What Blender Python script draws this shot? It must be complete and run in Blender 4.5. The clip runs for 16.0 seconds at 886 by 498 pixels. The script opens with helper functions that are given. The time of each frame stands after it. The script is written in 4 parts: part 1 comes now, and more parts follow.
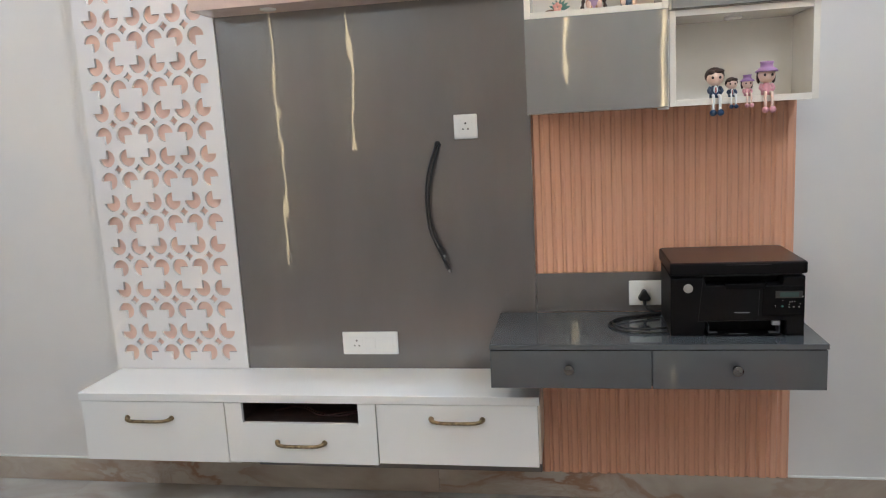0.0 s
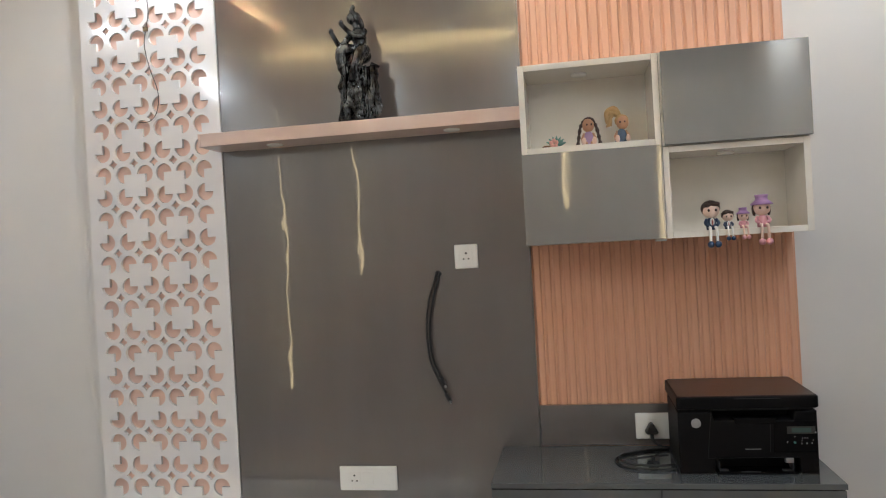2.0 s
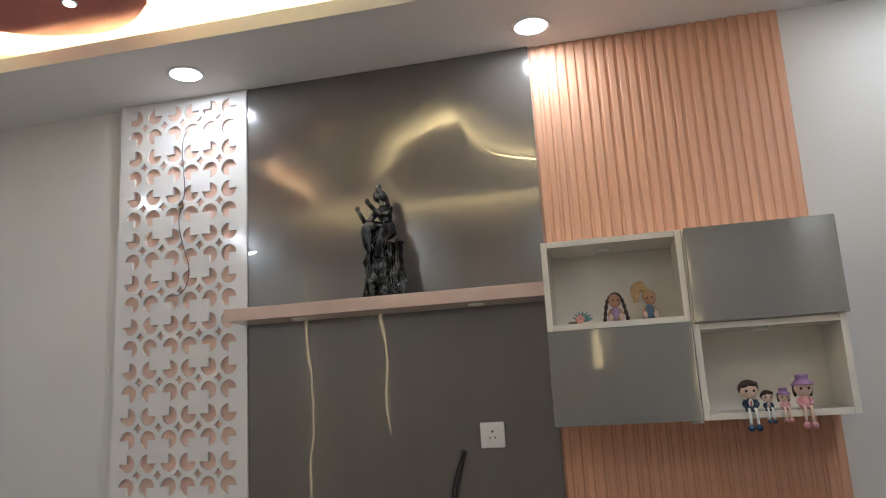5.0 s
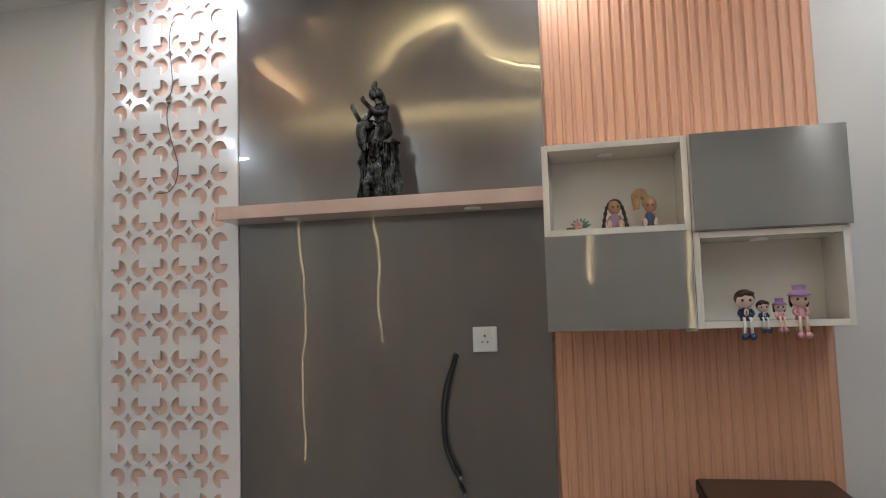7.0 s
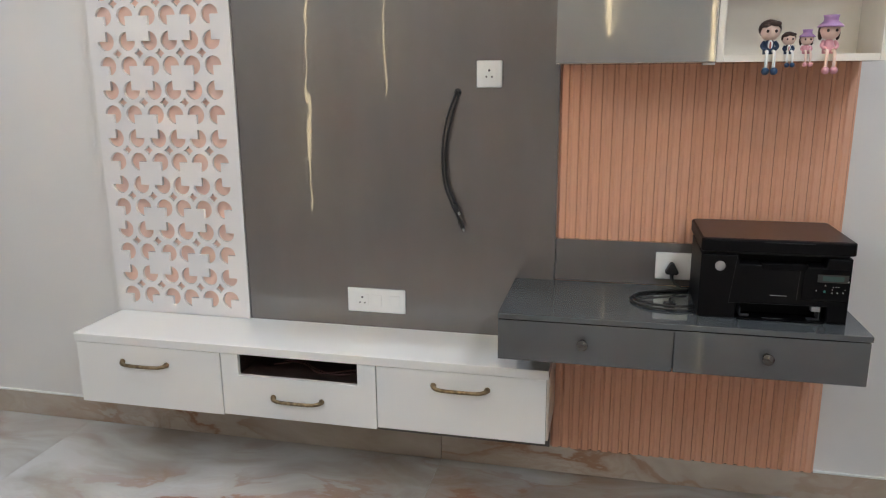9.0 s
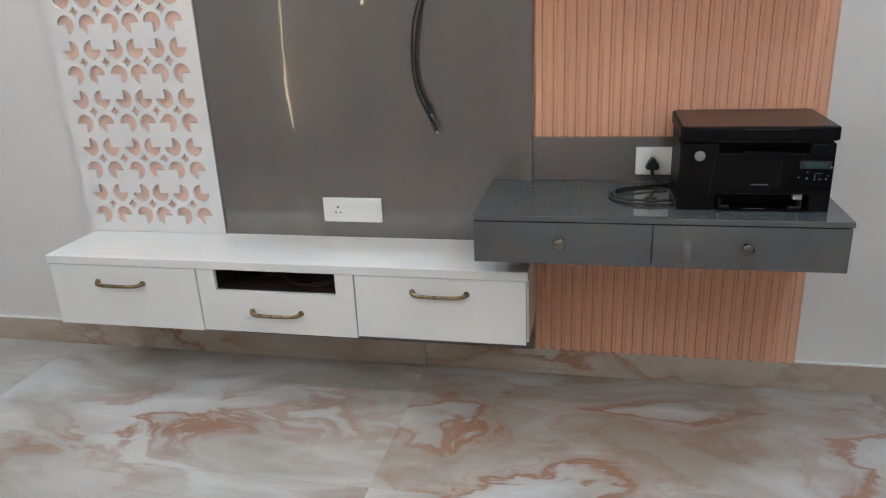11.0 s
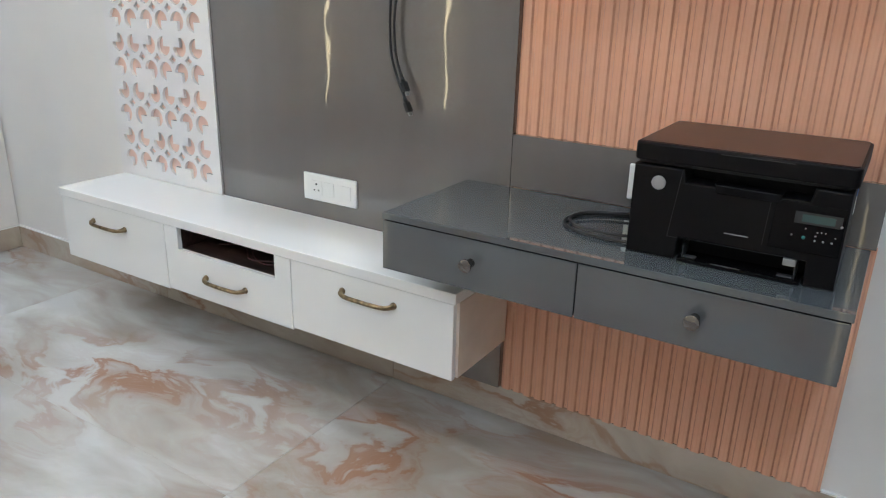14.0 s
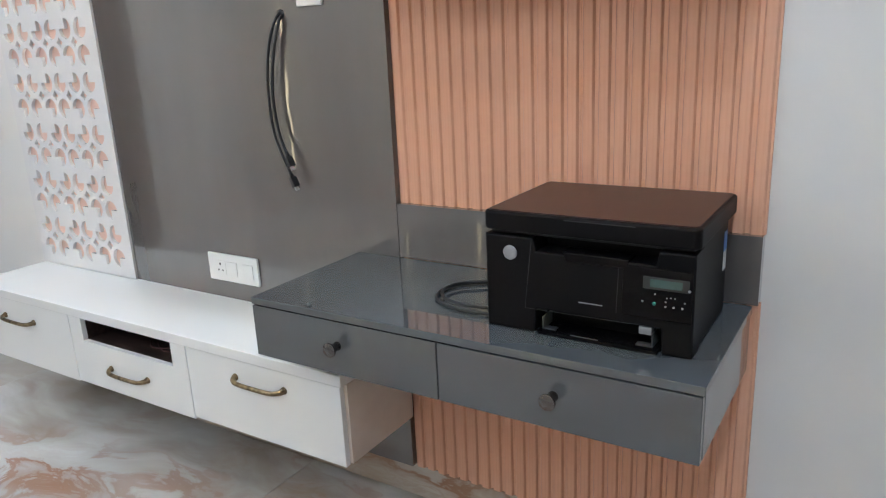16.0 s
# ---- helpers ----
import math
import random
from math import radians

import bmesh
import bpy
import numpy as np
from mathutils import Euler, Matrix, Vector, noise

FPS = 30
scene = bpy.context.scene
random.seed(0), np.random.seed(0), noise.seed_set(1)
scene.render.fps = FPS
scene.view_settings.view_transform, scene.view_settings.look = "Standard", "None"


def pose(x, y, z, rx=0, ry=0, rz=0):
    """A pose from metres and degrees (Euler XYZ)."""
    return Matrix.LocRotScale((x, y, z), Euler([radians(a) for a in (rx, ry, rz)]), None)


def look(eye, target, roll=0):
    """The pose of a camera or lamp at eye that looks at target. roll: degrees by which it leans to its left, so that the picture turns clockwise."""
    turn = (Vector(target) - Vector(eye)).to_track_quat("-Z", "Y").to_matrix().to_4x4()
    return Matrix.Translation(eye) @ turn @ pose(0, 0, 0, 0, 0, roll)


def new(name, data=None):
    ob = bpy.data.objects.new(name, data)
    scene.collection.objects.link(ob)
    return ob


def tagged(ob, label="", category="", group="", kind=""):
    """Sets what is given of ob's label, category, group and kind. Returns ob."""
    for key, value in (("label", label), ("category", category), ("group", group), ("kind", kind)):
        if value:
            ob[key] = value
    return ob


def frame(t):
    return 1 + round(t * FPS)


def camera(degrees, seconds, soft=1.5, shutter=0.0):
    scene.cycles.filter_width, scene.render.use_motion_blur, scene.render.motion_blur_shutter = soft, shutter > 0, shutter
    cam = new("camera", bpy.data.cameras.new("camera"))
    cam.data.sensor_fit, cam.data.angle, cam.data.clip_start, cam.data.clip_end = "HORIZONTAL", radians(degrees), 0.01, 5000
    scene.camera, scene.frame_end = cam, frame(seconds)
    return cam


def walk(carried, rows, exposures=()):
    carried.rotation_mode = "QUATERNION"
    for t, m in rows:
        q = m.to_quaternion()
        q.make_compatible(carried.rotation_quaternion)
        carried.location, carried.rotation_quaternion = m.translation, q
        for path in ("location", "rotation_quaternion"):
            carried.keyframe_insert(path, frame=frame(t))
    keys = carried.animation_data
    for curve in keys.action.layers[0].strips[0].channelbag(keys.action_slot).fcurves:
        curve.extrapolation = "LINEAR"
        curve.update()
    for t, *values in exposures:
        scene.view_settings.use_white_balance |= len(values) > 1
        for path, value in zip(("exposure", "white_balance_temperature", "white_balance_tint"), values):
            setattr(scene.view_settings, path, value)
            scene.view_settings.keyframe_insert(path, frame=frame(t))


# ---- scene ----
cam = camera(62.8, 16.0, soft=1.15)
PATH = [
    (0, (0.121, -2.705, 1.476), (-0.229, -0.764, 1.148), -3.2),
    (0.5, (0.145, -2.697, 1.471), (-0.191, -0.742, 1.22), -3.5),
    (1, (0.148, -2.689, 1.492), (-0.188, -0.723, 1.338), -3.8),
    (1.5, (0.154, -2.689, 1.501), (-0.202, -0.723, 1.431), -3.3),
    (2, (0.142, -2.685, 1.516), (-0.213, -0.717, 1.511), -3.2),
    (2.5, (0.156, -2.688, 1.576), (-0.215, -0.724, 1.643), -3.3),
    (3, (0.146, -2.68, 1.567), (-0.205, -0.719, 1.744), -3.2),
    (3.5, (0.17, -2.676, 1.607), (-0.207, -0.729, 1.864), -3.0),
    (4, (0.174, -2.676, 1.627), (-0.213, -0.744, 1.967), -3.6),
    (4.2, (0.183, -2.672, 1.629), (-0.224, -0.754, 2.026), -3.5),
    (6.3, (0.142, -2.608, 1.611), (-0.255, -0.675, 1.941), -2.6),
    (6.5, (0.146, -2.601, 1.6), (-0.25, -0.658, 1.863), -2.2),
    (7, (0.143, -2.587, 1.585), (-0.266, -0.637, 1.753), -1.8),
    (7.5, (0.139, -2.574, 1.57), (-0.302, -0.624, 1.599), -1.6),
    (8, (0.156, -2.551, 1.534), (-0.3, -0.608, 1.399), -1.2),
    (8.5, (0.157, -2.538, 1.498), (-0.301, -0.609, 1.234), -0.7),
    (9, (0.16, -2.512, 1.459), (-0.28, -0.615, 1.005), -0.4),
    (9.2, (0.149, -2.506, 1.46), (-0.275, -0.625, 0.929), -0.1),
    (11.3, (0.254, -2.42, 1.38), (-0.15, -0.579, 0.712), -3.3),
    (11.5, (0.3, -2.371, 1.369), (0.0, -0.506, 0.715), -2.7),
    (12, (0.434, -2.231, 1.32), (0.216, -0.314, 0.793), -0.0),
    (12.5, (0.536, -2.092, 1.283), (0.278, -0.194, 0.707), -0.8),
    (13, (0.602, -1.929, 1.27), (0.063, -0.116, 0.619), -0.8),
    (13.5, (0.732, -1.84, 1.258), (-0.154, -0.15, 0.657), -2.3),
    (14, (0.881, -1.798, 1.289), (-0.111, -0.199, 0.614), 1.5),
    (14.5, (0.946, -1.776, 1.299), (0.014, -0.131, 0.646), -1.1),
    (15, (0.974, -1.762, 1.34), (-0.071, -0.124, 0.864), -2.4),
    (15.5, (1.032, -1.672, 1.34), (-0.127, -0.135, 0.799), -2.5),
    (16, (1.109, -1.54, 1.324), (0.073, 0.08, 0.776), -2.7),
]
walk(cam, [(t, look(eye, target, roll)) for t, eye, target, roll in PATH],
     [(0, 0.07, 6230, 13), (1.5, -0.17, 6580, 13), (3.5, -0.76, 6580, 12), (4.2, -0.91, 6530, 12), (6.4, -0.93, 6530, 13), (7, -0.79, 6530, 13), (8, -0.33, 6580, 14), (9, 0.04, 6330, 13), (11.5, 0.11, 6080, 11), (12.0, 0.28, 6080, 10), (12.5, 0.41, 6030, 8), (13.5, 0.31, 5930, 9), (14.5, 0.34, 5930, 9), (16, 0.41, 5880, 10)])

# ---- world, lights and exposure ----
world = bpy.data.worlds.new("world")
scene.world = world
world.use_nodes = True
world.node_tree.nodes["Background"].inputs[0].default_value = (0.9, 0.95, 1.0, 1)
world.node_tree.nodes["Background"].inputs[1].default_value = 0.0
scene.view_settings.exposure = 0.0

COOL, WARM = (0.78, 0.9, 1.0), (1.0, 0.81, 0.41)
CEIL = 2.942
DOWNLIGHTS = [(-1.36, -0.22), (0.014, -0.16), (1.32, -0.36), (-2.6, -1.35), (1.25, -1.35), (-2.6, -2.5), (1.25, -2.5),
              (-2.765, -3.06), (-1.425, -3.2), (-0.04, -3.22)]


def lamp(x, y, z, watts, size, colour=COOL):
    data = bpy.data.lights.new("downlight_lamp", "AREA")
    data.shape, data.size, data.energy, data.color = "DISK", size, watts, colour
    ob = new("downlight_lamp", data)
    ob.location = (x, y, z)
    return ob


for n, (lx, ly) in enumerate(DOWNLIGHTS):
    lamp(lx, ly, CEIL - 0.009, 6.8 if ly > -0.3 else 4.5 if ly > -0.5 else 11.0 if lx > 1.2 else 9.0 if lx < -2 else 6.5, 0.105)


# ---- materials ----
def mat(name, colour, rough=0.5, metal=0.0, ior=1.5, coat=0.0):
    m = bpy.data.materials.new(name)
    m.use_nodes = True
    b = m.node_tree.nodes["Principled BSDF"]
    b.inputs["Base Color"].default_value = (*colour, 1)
    b.inputs["Roughness"].default_value = rough
    b.inputs["Metallic"].default_value = metal
    b.inputs["IOR"].default_value = ior
    b.inputs["Coat Weight"].default_value = coat
    b.inputs["Coat Roughness"].default_value = 0.04
    return m


def nd(m, kind, **sets):
    n = m.node_tree.nodes.new(kind)
    for key, value in sets.items():
        n.inputs[key.replace("_", " ")].default_value = value
    return n


def link(m, a, ai, b, bi):
    m.node_tree.links.new(a.outputs[ai], b.inputs[bi])


def bsdf(m):
    return m.node_tree.nodes["Principled BSDF"]


def coords(m, scale=(1, 1, 1), which="Object"):
    tc = m.node_tree.nodes.new("ShaderNodeTexCoord")
    mp = nd(m, "ShaderNodeMapping", Scale=scale)
    link(m, tc, which, mp, "Vector")
    return mp


def vary(m, dark, light, scale=(1, 1, 1), noise_scale=4.0, detail=5.0, low=0.35, high=0.65):
    """Base colour that drifts between two tones."""
    mp = coords(m, scale)
    n = nd(m, "ShaderNodeTexNoise", Scale=noise_scale, Detail=detail)
    link(m, mp, 0, n, "Vector")
    r = m.node_tree.nodes.new("ShaderNodeValToRGB")
    r.color_ramp.elements[0].position, r.color_ramp.elements[1].position = low, high
    r.color_ramp.elements[0].color, r.color_ramp.elements[1].color = (*dark, 1), (*light, 1)
    link(m, n, 0, r, 0)
    link(m, r, 0, bsdf(m), "Base Color")
    return mp


def bump(m, noise_scale, strength, distance, scale=(1, 1, 1), detail=3.0, coat=False):
    mp = coords(m, scale)
    n = nd(m, "ShaderNodeTexNoise", Scale=noise_scale, Detail=detail)
    link(m, mp, 0, n, "Vector")
    b = nd(m, "ShaderNodeBump", Strength=strength, Distance=distance)
    link(m, n, 0, b, "Height")
    link(m, b, 0, bsdf(m), "Normal")
    if coat:
        link(m, b, 0, bsdf(m), "Coat Normal")


def rough_noise(m, lo, hi, noise_scale, scale=(1, 1, 1)):
    mp = coords(m, scale)
    n = nd(m, "ShaderNodeTexNoise", Scale=noise_scale, Detail=4.0)
    link(m, mp, 0, n, "Vector")
    r = nd(m, "ShaderNodeMapRange")
    r.inputs["To Min"].default_value, r.inputs["To Max"].default_value = lo, hi
    link(m, n, 0, r, "Value")
    link(m, r, 0, bsdf(m), "Roughness")


def glow(name, colour, strength):
    m = bpy.data.materials.new(name)
    m.use_nodes = True
    b = bsdf(m)
    b.inputs["Base Color"].default_value = (*colour, 1)
    b.inputs["Emission Color"].default_value = (*colour, 1)
    b.inputs["Emission Strength"].default_value = strength
    return m


M_WALL = mat("wall_paint", (0.76, 0.75, 0.735), 0.55)
vary(M_WALL, (0.745, 0.715, 0.685), (0.785, 0.755, 0.725), noise_scale=1.6)
bump(M_WALL, 90.0, 0.12, 0.002, detail=4.0)
# unseen south wall: colour darkened to lower room fill and gloss reflections
M_FARWALL = mat("darkened_far_wall", (0.52, 0.49, 0.455), 0.55)
vary(M_FARWALL, (0.5, 0.47, 0.435), (0.54, 0.51, 0.475), noise_scale=1.6)
bump(M_FARWALL, 90.0, 0.12, 0.002, detail=4.0)
M_CEIL = mat("ceiling_paint", (0.8, 0.79, 0.78), 0.7)
bump(M_CEIL, 60.0, 0.08, 0.002)
M_GREY = mat("grey_gloss_laminate", (0.09, 0.078, 0.071), 0.17, ior=1.95, coat=1.0)
bsdf(M_GREY).inputs["Coat Roughness"].default_value = 0.02
bsdf(M_GREY).inputs["Coat IOR"].default_value = 1.6
vary(M_GREY, (0.102, 0.088, 0.08), (0.113, 0.098, 0.089), (2, 2, 0.5), 3.0)
bump(M_GREY, 4.2, 0.1, 0.012, (1.2, 1, 0.6), 2.0, coat=True)
M_DESK = mat("blue_grey_gloss_laminate", (0.06, 0.07, 0.08), 0.045, ior=1.85)
vary(M_DESK, (0.064, 0.069, 0.073), (0.07, 0.076, 0.08), (1, 2, 2), 3.0)
bump(M_DESK, 4.0, 0.03, 0.01, detail=0.0)
M_STEEL = mat("silver_grey_laminate", (0.27, 0.265, 0.258), 0.06, 0.62)
vary(M_STEEL, (0.315, 0.31, 0.3), (0.335, 0.33, 0.32), (3, 3, 1.2), 3.0)
bump(M_STEEL, 7.0, 0.16, 0.008, (1, 1, 0.5), 1.5)
M_WHITE = mat("white_gloss_laminate", (0.82, 0.81, 0.79), 0.16)
rough_noise(M_WHITE, 0.06, 0.12, 5.0)
bump(M_WHITE, 140.0, 0.03, 0.001)
M_CREAM = mat("cream_laminate", (0.7, 0.62, 0.54), 0.35)
vary(M_CREAM, (0.67, 0.59, 0.51), (0.73, 0.65, 0.57), (3, 3, 3), 4.0)
M_CUBBY = mat("ivory_laminate", (0.74, 0.71, 0.65), 0.1)
vary(M_CUBBY, (0.82, 0.765, 0.685), (0.86, 0.81, 0.73), (3, 3, 3), 3.0)
M_LATTICE = mat("white_lattice_paint", (0.83, 0.8, 0.785), 0.1)
bump(M_LATTICE, 120.0, 0.04, 0.001)
M_PEACH = mat("peach_board", (0.78, 0.53, 0.43), 0.5)
vary(M_PEACH, (0.76, 0.51, 0.42), (0.81, 0.57, 0.48), (1, 1, 1), 9.0)
M_SLAT = mat("peach_wood_slat", (0.72, 0.42, 0.3), 0.4, ior=1.48)
M_SHELF = mat("pale_peach_gloss", (0.78, 0.58, 0.5), 0.05)
vary(M_SHELF, (0.75, 0.55, 0.47), (0.8, 0.61, 0.53), (2, 2, 2), 4.0)
M_DARKWOOD = mat("dark_brown_laminate", (0.035, 0.022, 0.018), 0.35)
vary(M_DARKWOOD, (0.02, 0.013, 0.011), (0.06, 0.035, 0.028), (2, 14, 14), 4.0)
M_GAP = mat("dark_gap", (0.02, 0.02, 0.02), 0.7)
M_BRONZE = mat("antique_bronze", (0.24, 0.17, 0.1), 0.38, 0.9)
vary(M_BRONZE, (0.12, 0.085, 0.05), (0.36, 0.26, 0.15), (1, 1, 1), 60.0)
M_CHROME = mat("polished_nickel", (0.18, 0.168, 0.158), 0.14, 1.0)
M_PLATE = mat("white_switch_plastic", (0.84, 0.83, 0.8), 0.25)
M_PIN = mat("grey_pin_hole", (0.09, 0.085, 0.08), 0.6)
M_BLACK = mat("black_rubber", (0.012, 0.012, 0.013), 0.45)
M_CABLE = mat("grey_thin_wire", (0.1, 0.09, 0.085), 0.5)
M_PRINTER = mat("black_textured_plastic", (0.004, 0.0036, 0.004), 0.45, ior=1.22)
bump(M_PRINTER, 700.0, 0.15, 0.0008)
M_PRGLOSS = mat("black_gloss_plastic", (0.0035, 0.0032, 0.0036), 0.25, ior=1.2)
M_LID = mat("brown_black_lid", (0.02, 0.011, 0.01), 0.3, ior=1.42)
vary(M_LID, (0.022, 0.008, 0.0075), (0.03, 0.0115, 0.0105), (1, 1, 1), 12.0)
bump(M_LID, 500.0, 0.12, 0.0008)
M_SCREEN = mat("grey_green_display", (0.05, 0.085, 0.08), 0.25)
M_SILVER = mat("silver_plastic", (0.4, 0.4, 0.4), 0.3, 0.7)
M_PRINT = mat("grey_print", (0.3, 0.3, 0.3), 0.5)
M_TRAYCLEAR = mat("grey_clear_plastic", (0.045, 0.045, 0.047), 0.3)
M_TEAL = mat("teal_plastic", (0.02, 0.16, 0.14), 0.4)
M_BLUELABEL = mat("blue_label", (0.08, 0.2, 0.5), 0.4)
M_RED = mat("maroon_paint", (0.32, 0.085, 0.08), 0.6)
vary(M_RED, (0.46, 0.14, 0.125), (0.5, 0.16, 0.14), (1, 1, 1), 3.0)
M_CURTAIN = mat("maroon_printed_cloth", (0.12, 0.012, 0.025), 0.8)
M_COOLGLOW = glow("cool_white_diffuser", (0.9, 0.96, 1.0), 14.0)
M_WARMGLOW = glow("warm_led_tape", WARM, 190.0)
M_EDGEGLOW = glow("warm_led_edge_tape", WARM, 70.0)
M_STRIPGLOW = glow("warm_light_strip", (1.0, 0.8, 0.46), 8.0)

# wood slats: faint upright grain, each slat a little different
mp = coords(M_SLAT, (70, 70, 1.5))
ob_info = M_SLAT.node_tree.nodes.new("ShaderNodeObjectInfo")
n1 = nd(M_SLAT, "ShaderNodeTexNoise", Scale=2.0, Detail=6.0)
link(M_SLAT, mp, 0, n1, "Vector")
mx = M_SLAT.node_tree.nodes.new("ShaderNodeMath")
mx.operation = "MULTIPLY_ADD"
mx.inputs[1].default_value = 0.14
link(M_SLAT, ob_info, "Random", mx, 0)
link(M_SLAT, n1, 0, mx, 2)
rp = M_SLAT.node_tree.nodes.new("ShaderNodeValToRGB")
rp.color_ramp.elements[0].position, rp.color_ramp.elements[1].position = 0.3, 0.95
rp.color_ramp.elements[0].color, rp.color_ramp.elements[1].color = (0.69, 0.362, 0.23, 1), (0.775, 0.438, 0.29, 1)
link(M_SLAT, mx, 0, rp, 0)
link(M_SLAT, rp, 0, bsdf(M_SLAT), "Base Color")


def marble(name, base_lo, base_hi, vein, rough, shift=(0, 0, 0), strength=1.0):
    """Polished onyx marble: clouded ground with swirling rust veins."""
    m = mat(name, base_hi, rough)
    geo = m.node_tree.nodes.new("ShaderNodeNewGeometry")
    info = m.node_tree.nodes.new("ShaderNodeObjectInfo")
    off = m.node_tree.nodes.new("ShaderNodeVectorMath")
    off.operation = "MULTIPLY_ADD"
    off.inputs[1].default_value = (0.0, 0.0, 0.35)
    link(m, info, "Random", off, 0)
    link(m, geo, "Position", off, 2)
    mp = nd(m, "ShaderNodeMapping", Scale=(0.62, 1.25, 1.25), Rotation=(0, 0, 0.2), Location=shift)
    link(m, off, 0, mp, "Vector")
    warp = nd(m, "ShaderNodeTexNoise", Scale=1.5, Detail=3.0)
    link(m, mp, 0, warp, "Vector")
    add = m.node_tree.nodes.new("ShaderNodeVectorMath")
    add.operation = "MULTIPLY_ADD"
    add.inputs[1].default_value = (0.9, 0.9, 0.9)
    link(m, warp, "Color", add, 0)
    link(m, mp, 0, add, 2)
    fine = nd(m, "ShaderNodeTexNoise", Scale=2.4, Detail=8.0, Roughness=0.56)
    link(m, add, 0, fine, "Vector")
    # veins: narrow bands where the warped noise crosses its middle
    ramp = m.node_tree.nodes.new("ShaderNodeValToRGB")
    for pos, val in ((0.36, 0.0), (0.44, 0.3), (0.485, 0.85), (0.5, 0.5), (0.515, 0.9), (0.53, 0.25), (0.6, 0.0)):
        e = ramp.color_ramp.elements.new(pos)
        e.color = (val, val, val, 1)
    ramp.color_ramp.elements[0].color = ramp.color_ramp.elements[-1].color = (0, 0, 0, 1)
    link(m, fine, 0, ramp, 0)
    patch = nd(m, "ShaderNodeTexNoise", Scale=1.1, Detail=2.0)
    link(m, mp, 0, patch, "Vector")
    pr = nd(m, "ShaderNodeMapRange")
    pr.inputs["From Min"].default_value, pr.inputs["From Max"].default_value = 0.38, 0.58
    link(m, patch, 0, pr, "Value")
    many = m.node_tree.nodes.new("ShaderNodeMath")
    many.operation = "MULTIPLY"
    many.inputs[1].default_value = 26.0
    link(m, fine, 0, many, 0)
    saw = m.node_tree.nodes.new("ShaderNodeMath")
    saw.operation = "PINGPONG"
    saw.inputs[1].default_value = 1.0
    link(m, many, 0, saw, 0)
    thin = nd(m, "ShaderNodeMapRange")
    thin.inputs["From Min"].default_value, thin.inputs["From Max"].default_value = 0.55, 1.0
    thin.inputs["To Min"].default_value, thin.inputs["To Max"].default_value = 0.45, 1.15
    link(m, saw, 0, thin, "Value")
    lines = m.node_tree.nodes.new("ShaderNodeMath")
    lines.operation = "MULTIPLY"
    link(m, ramp, 0, lines, 0)
    link(m, thin, 0, lines, 1)
    mul = m.node_tree.nodes.new("ShaderNodeMath")
    mul.operation = "MULTIPLY"
    link(m, lines, 0, mul, 0)
    link(m, pr, 0, mul, 1)
    st = m.node_tree.nodes.new("ShaderNodeMath")
    st.operation = "MULTIPLY"
    st.use_clamp = True
    st.inputs[1].default_value = strength
    link(m, mul, 0, st, 0)
    cloud = nd(m, "ShaderNodeTexNoise", Scale=2.6, Detail=5.0)
    link(m, add, 0, cloud, "Vector")
    cr = m.node_tree.nodes.new("ShaderNodeValToRGB")
    cr.color_ramp.elements[0].position, cr.color_ramp.elements[1].position = 0.36, 0.62
    cr.color_ramp.elements[0].color, cr.color_ramp.elements[1].color = (*base_lo, 1), (*base_hi, 1)
    link(m, cloud, 0, cr, 0)
    mixc = m.node_tree.nodes.new("ShaderNodeMix")
    mixc.data_type = "RGBA"
    m.node_tree.links.new(st.outputs[0], mixc.inputs[0])
    m.node_tree.links.new(cr.outputs[0], mixc.inputs[6])
    mixc.inputs[7].default_value = (*vein, 1)
    m.node_tree.links.new(mixc.outputs[2], bsdf(m).inputs["Base Color"])
    return m


M_FLOOR = marble("polished_onyx_tile", (0.36, 0.315, 0.27), (0.55, 0.55, 0.54), (0.3, 0.125, 0.055), 0.06, strength=1.3)
M_SKIRT = marble("onyx_skirting_tile", (0.4, 0.33, 0.265), (0.58, 0.52, 0.45), (0.28, 0.12, 0.05), 0.12, (3.1, 1.2, 0.4), 1.5)
M_GROUT = mat("tile_joint", (0.46, 0.44, 0.41), 0.8)

# printed cloth: pale blossoms on maroon
mp = coords(M_CURTAIN, (1, 1, 1))
vo = nd(M_CURTAIN, "ShaderNodeTexVoronoi", Scale=14.0)
link(M_CURTAIN, mp, 0, vo, "Vector")
rp = M_CURTAIN.node_tree.nodes.new("ShaderNodeValToRGB")
rp.color_ramp.elements[0].position, rp.color_ramp.elements[1].position = 0.26, 0.3
rp.color_ramp.elements[0].color, rp.color_ramp.elements[1].color = (0.55, 0.36, 0.35, 1), (0.11, 0.012, 0.024, 1)
link(M_CURTAIN, vo, 0, rp, 0)
link(M_CURTAIN, rp, 0, bsdf(M_CURTAIN), "Base Color")

# ---- mesh helpers ----
ORIGIN = {}


def thing(name, base, label, category, group="", kind=""):
    ob = new(name)
    ob.empty_display_size = 0.05
    ob.location = base
    ORIGIN[ob] = Vector(base)
    return tagged(ob, label, category, group, kind)


def finish(ob_name, bm, material, origin, smooth=False):
    bmesh.ops.translate(bm, verts=bm.verts, vec=-Vector(origin))
    me = bpy.data.meshes.new(ob_name)
    bm.to_mesh(me)
    bm.free()
    for m in material if isinstance(material, (list, tuple)) else (material,):
        me.materials.append(m)
    if smooth:
        me.polygons.foreach_set("use_smooth", [True] * len(me.polygons))
    return me


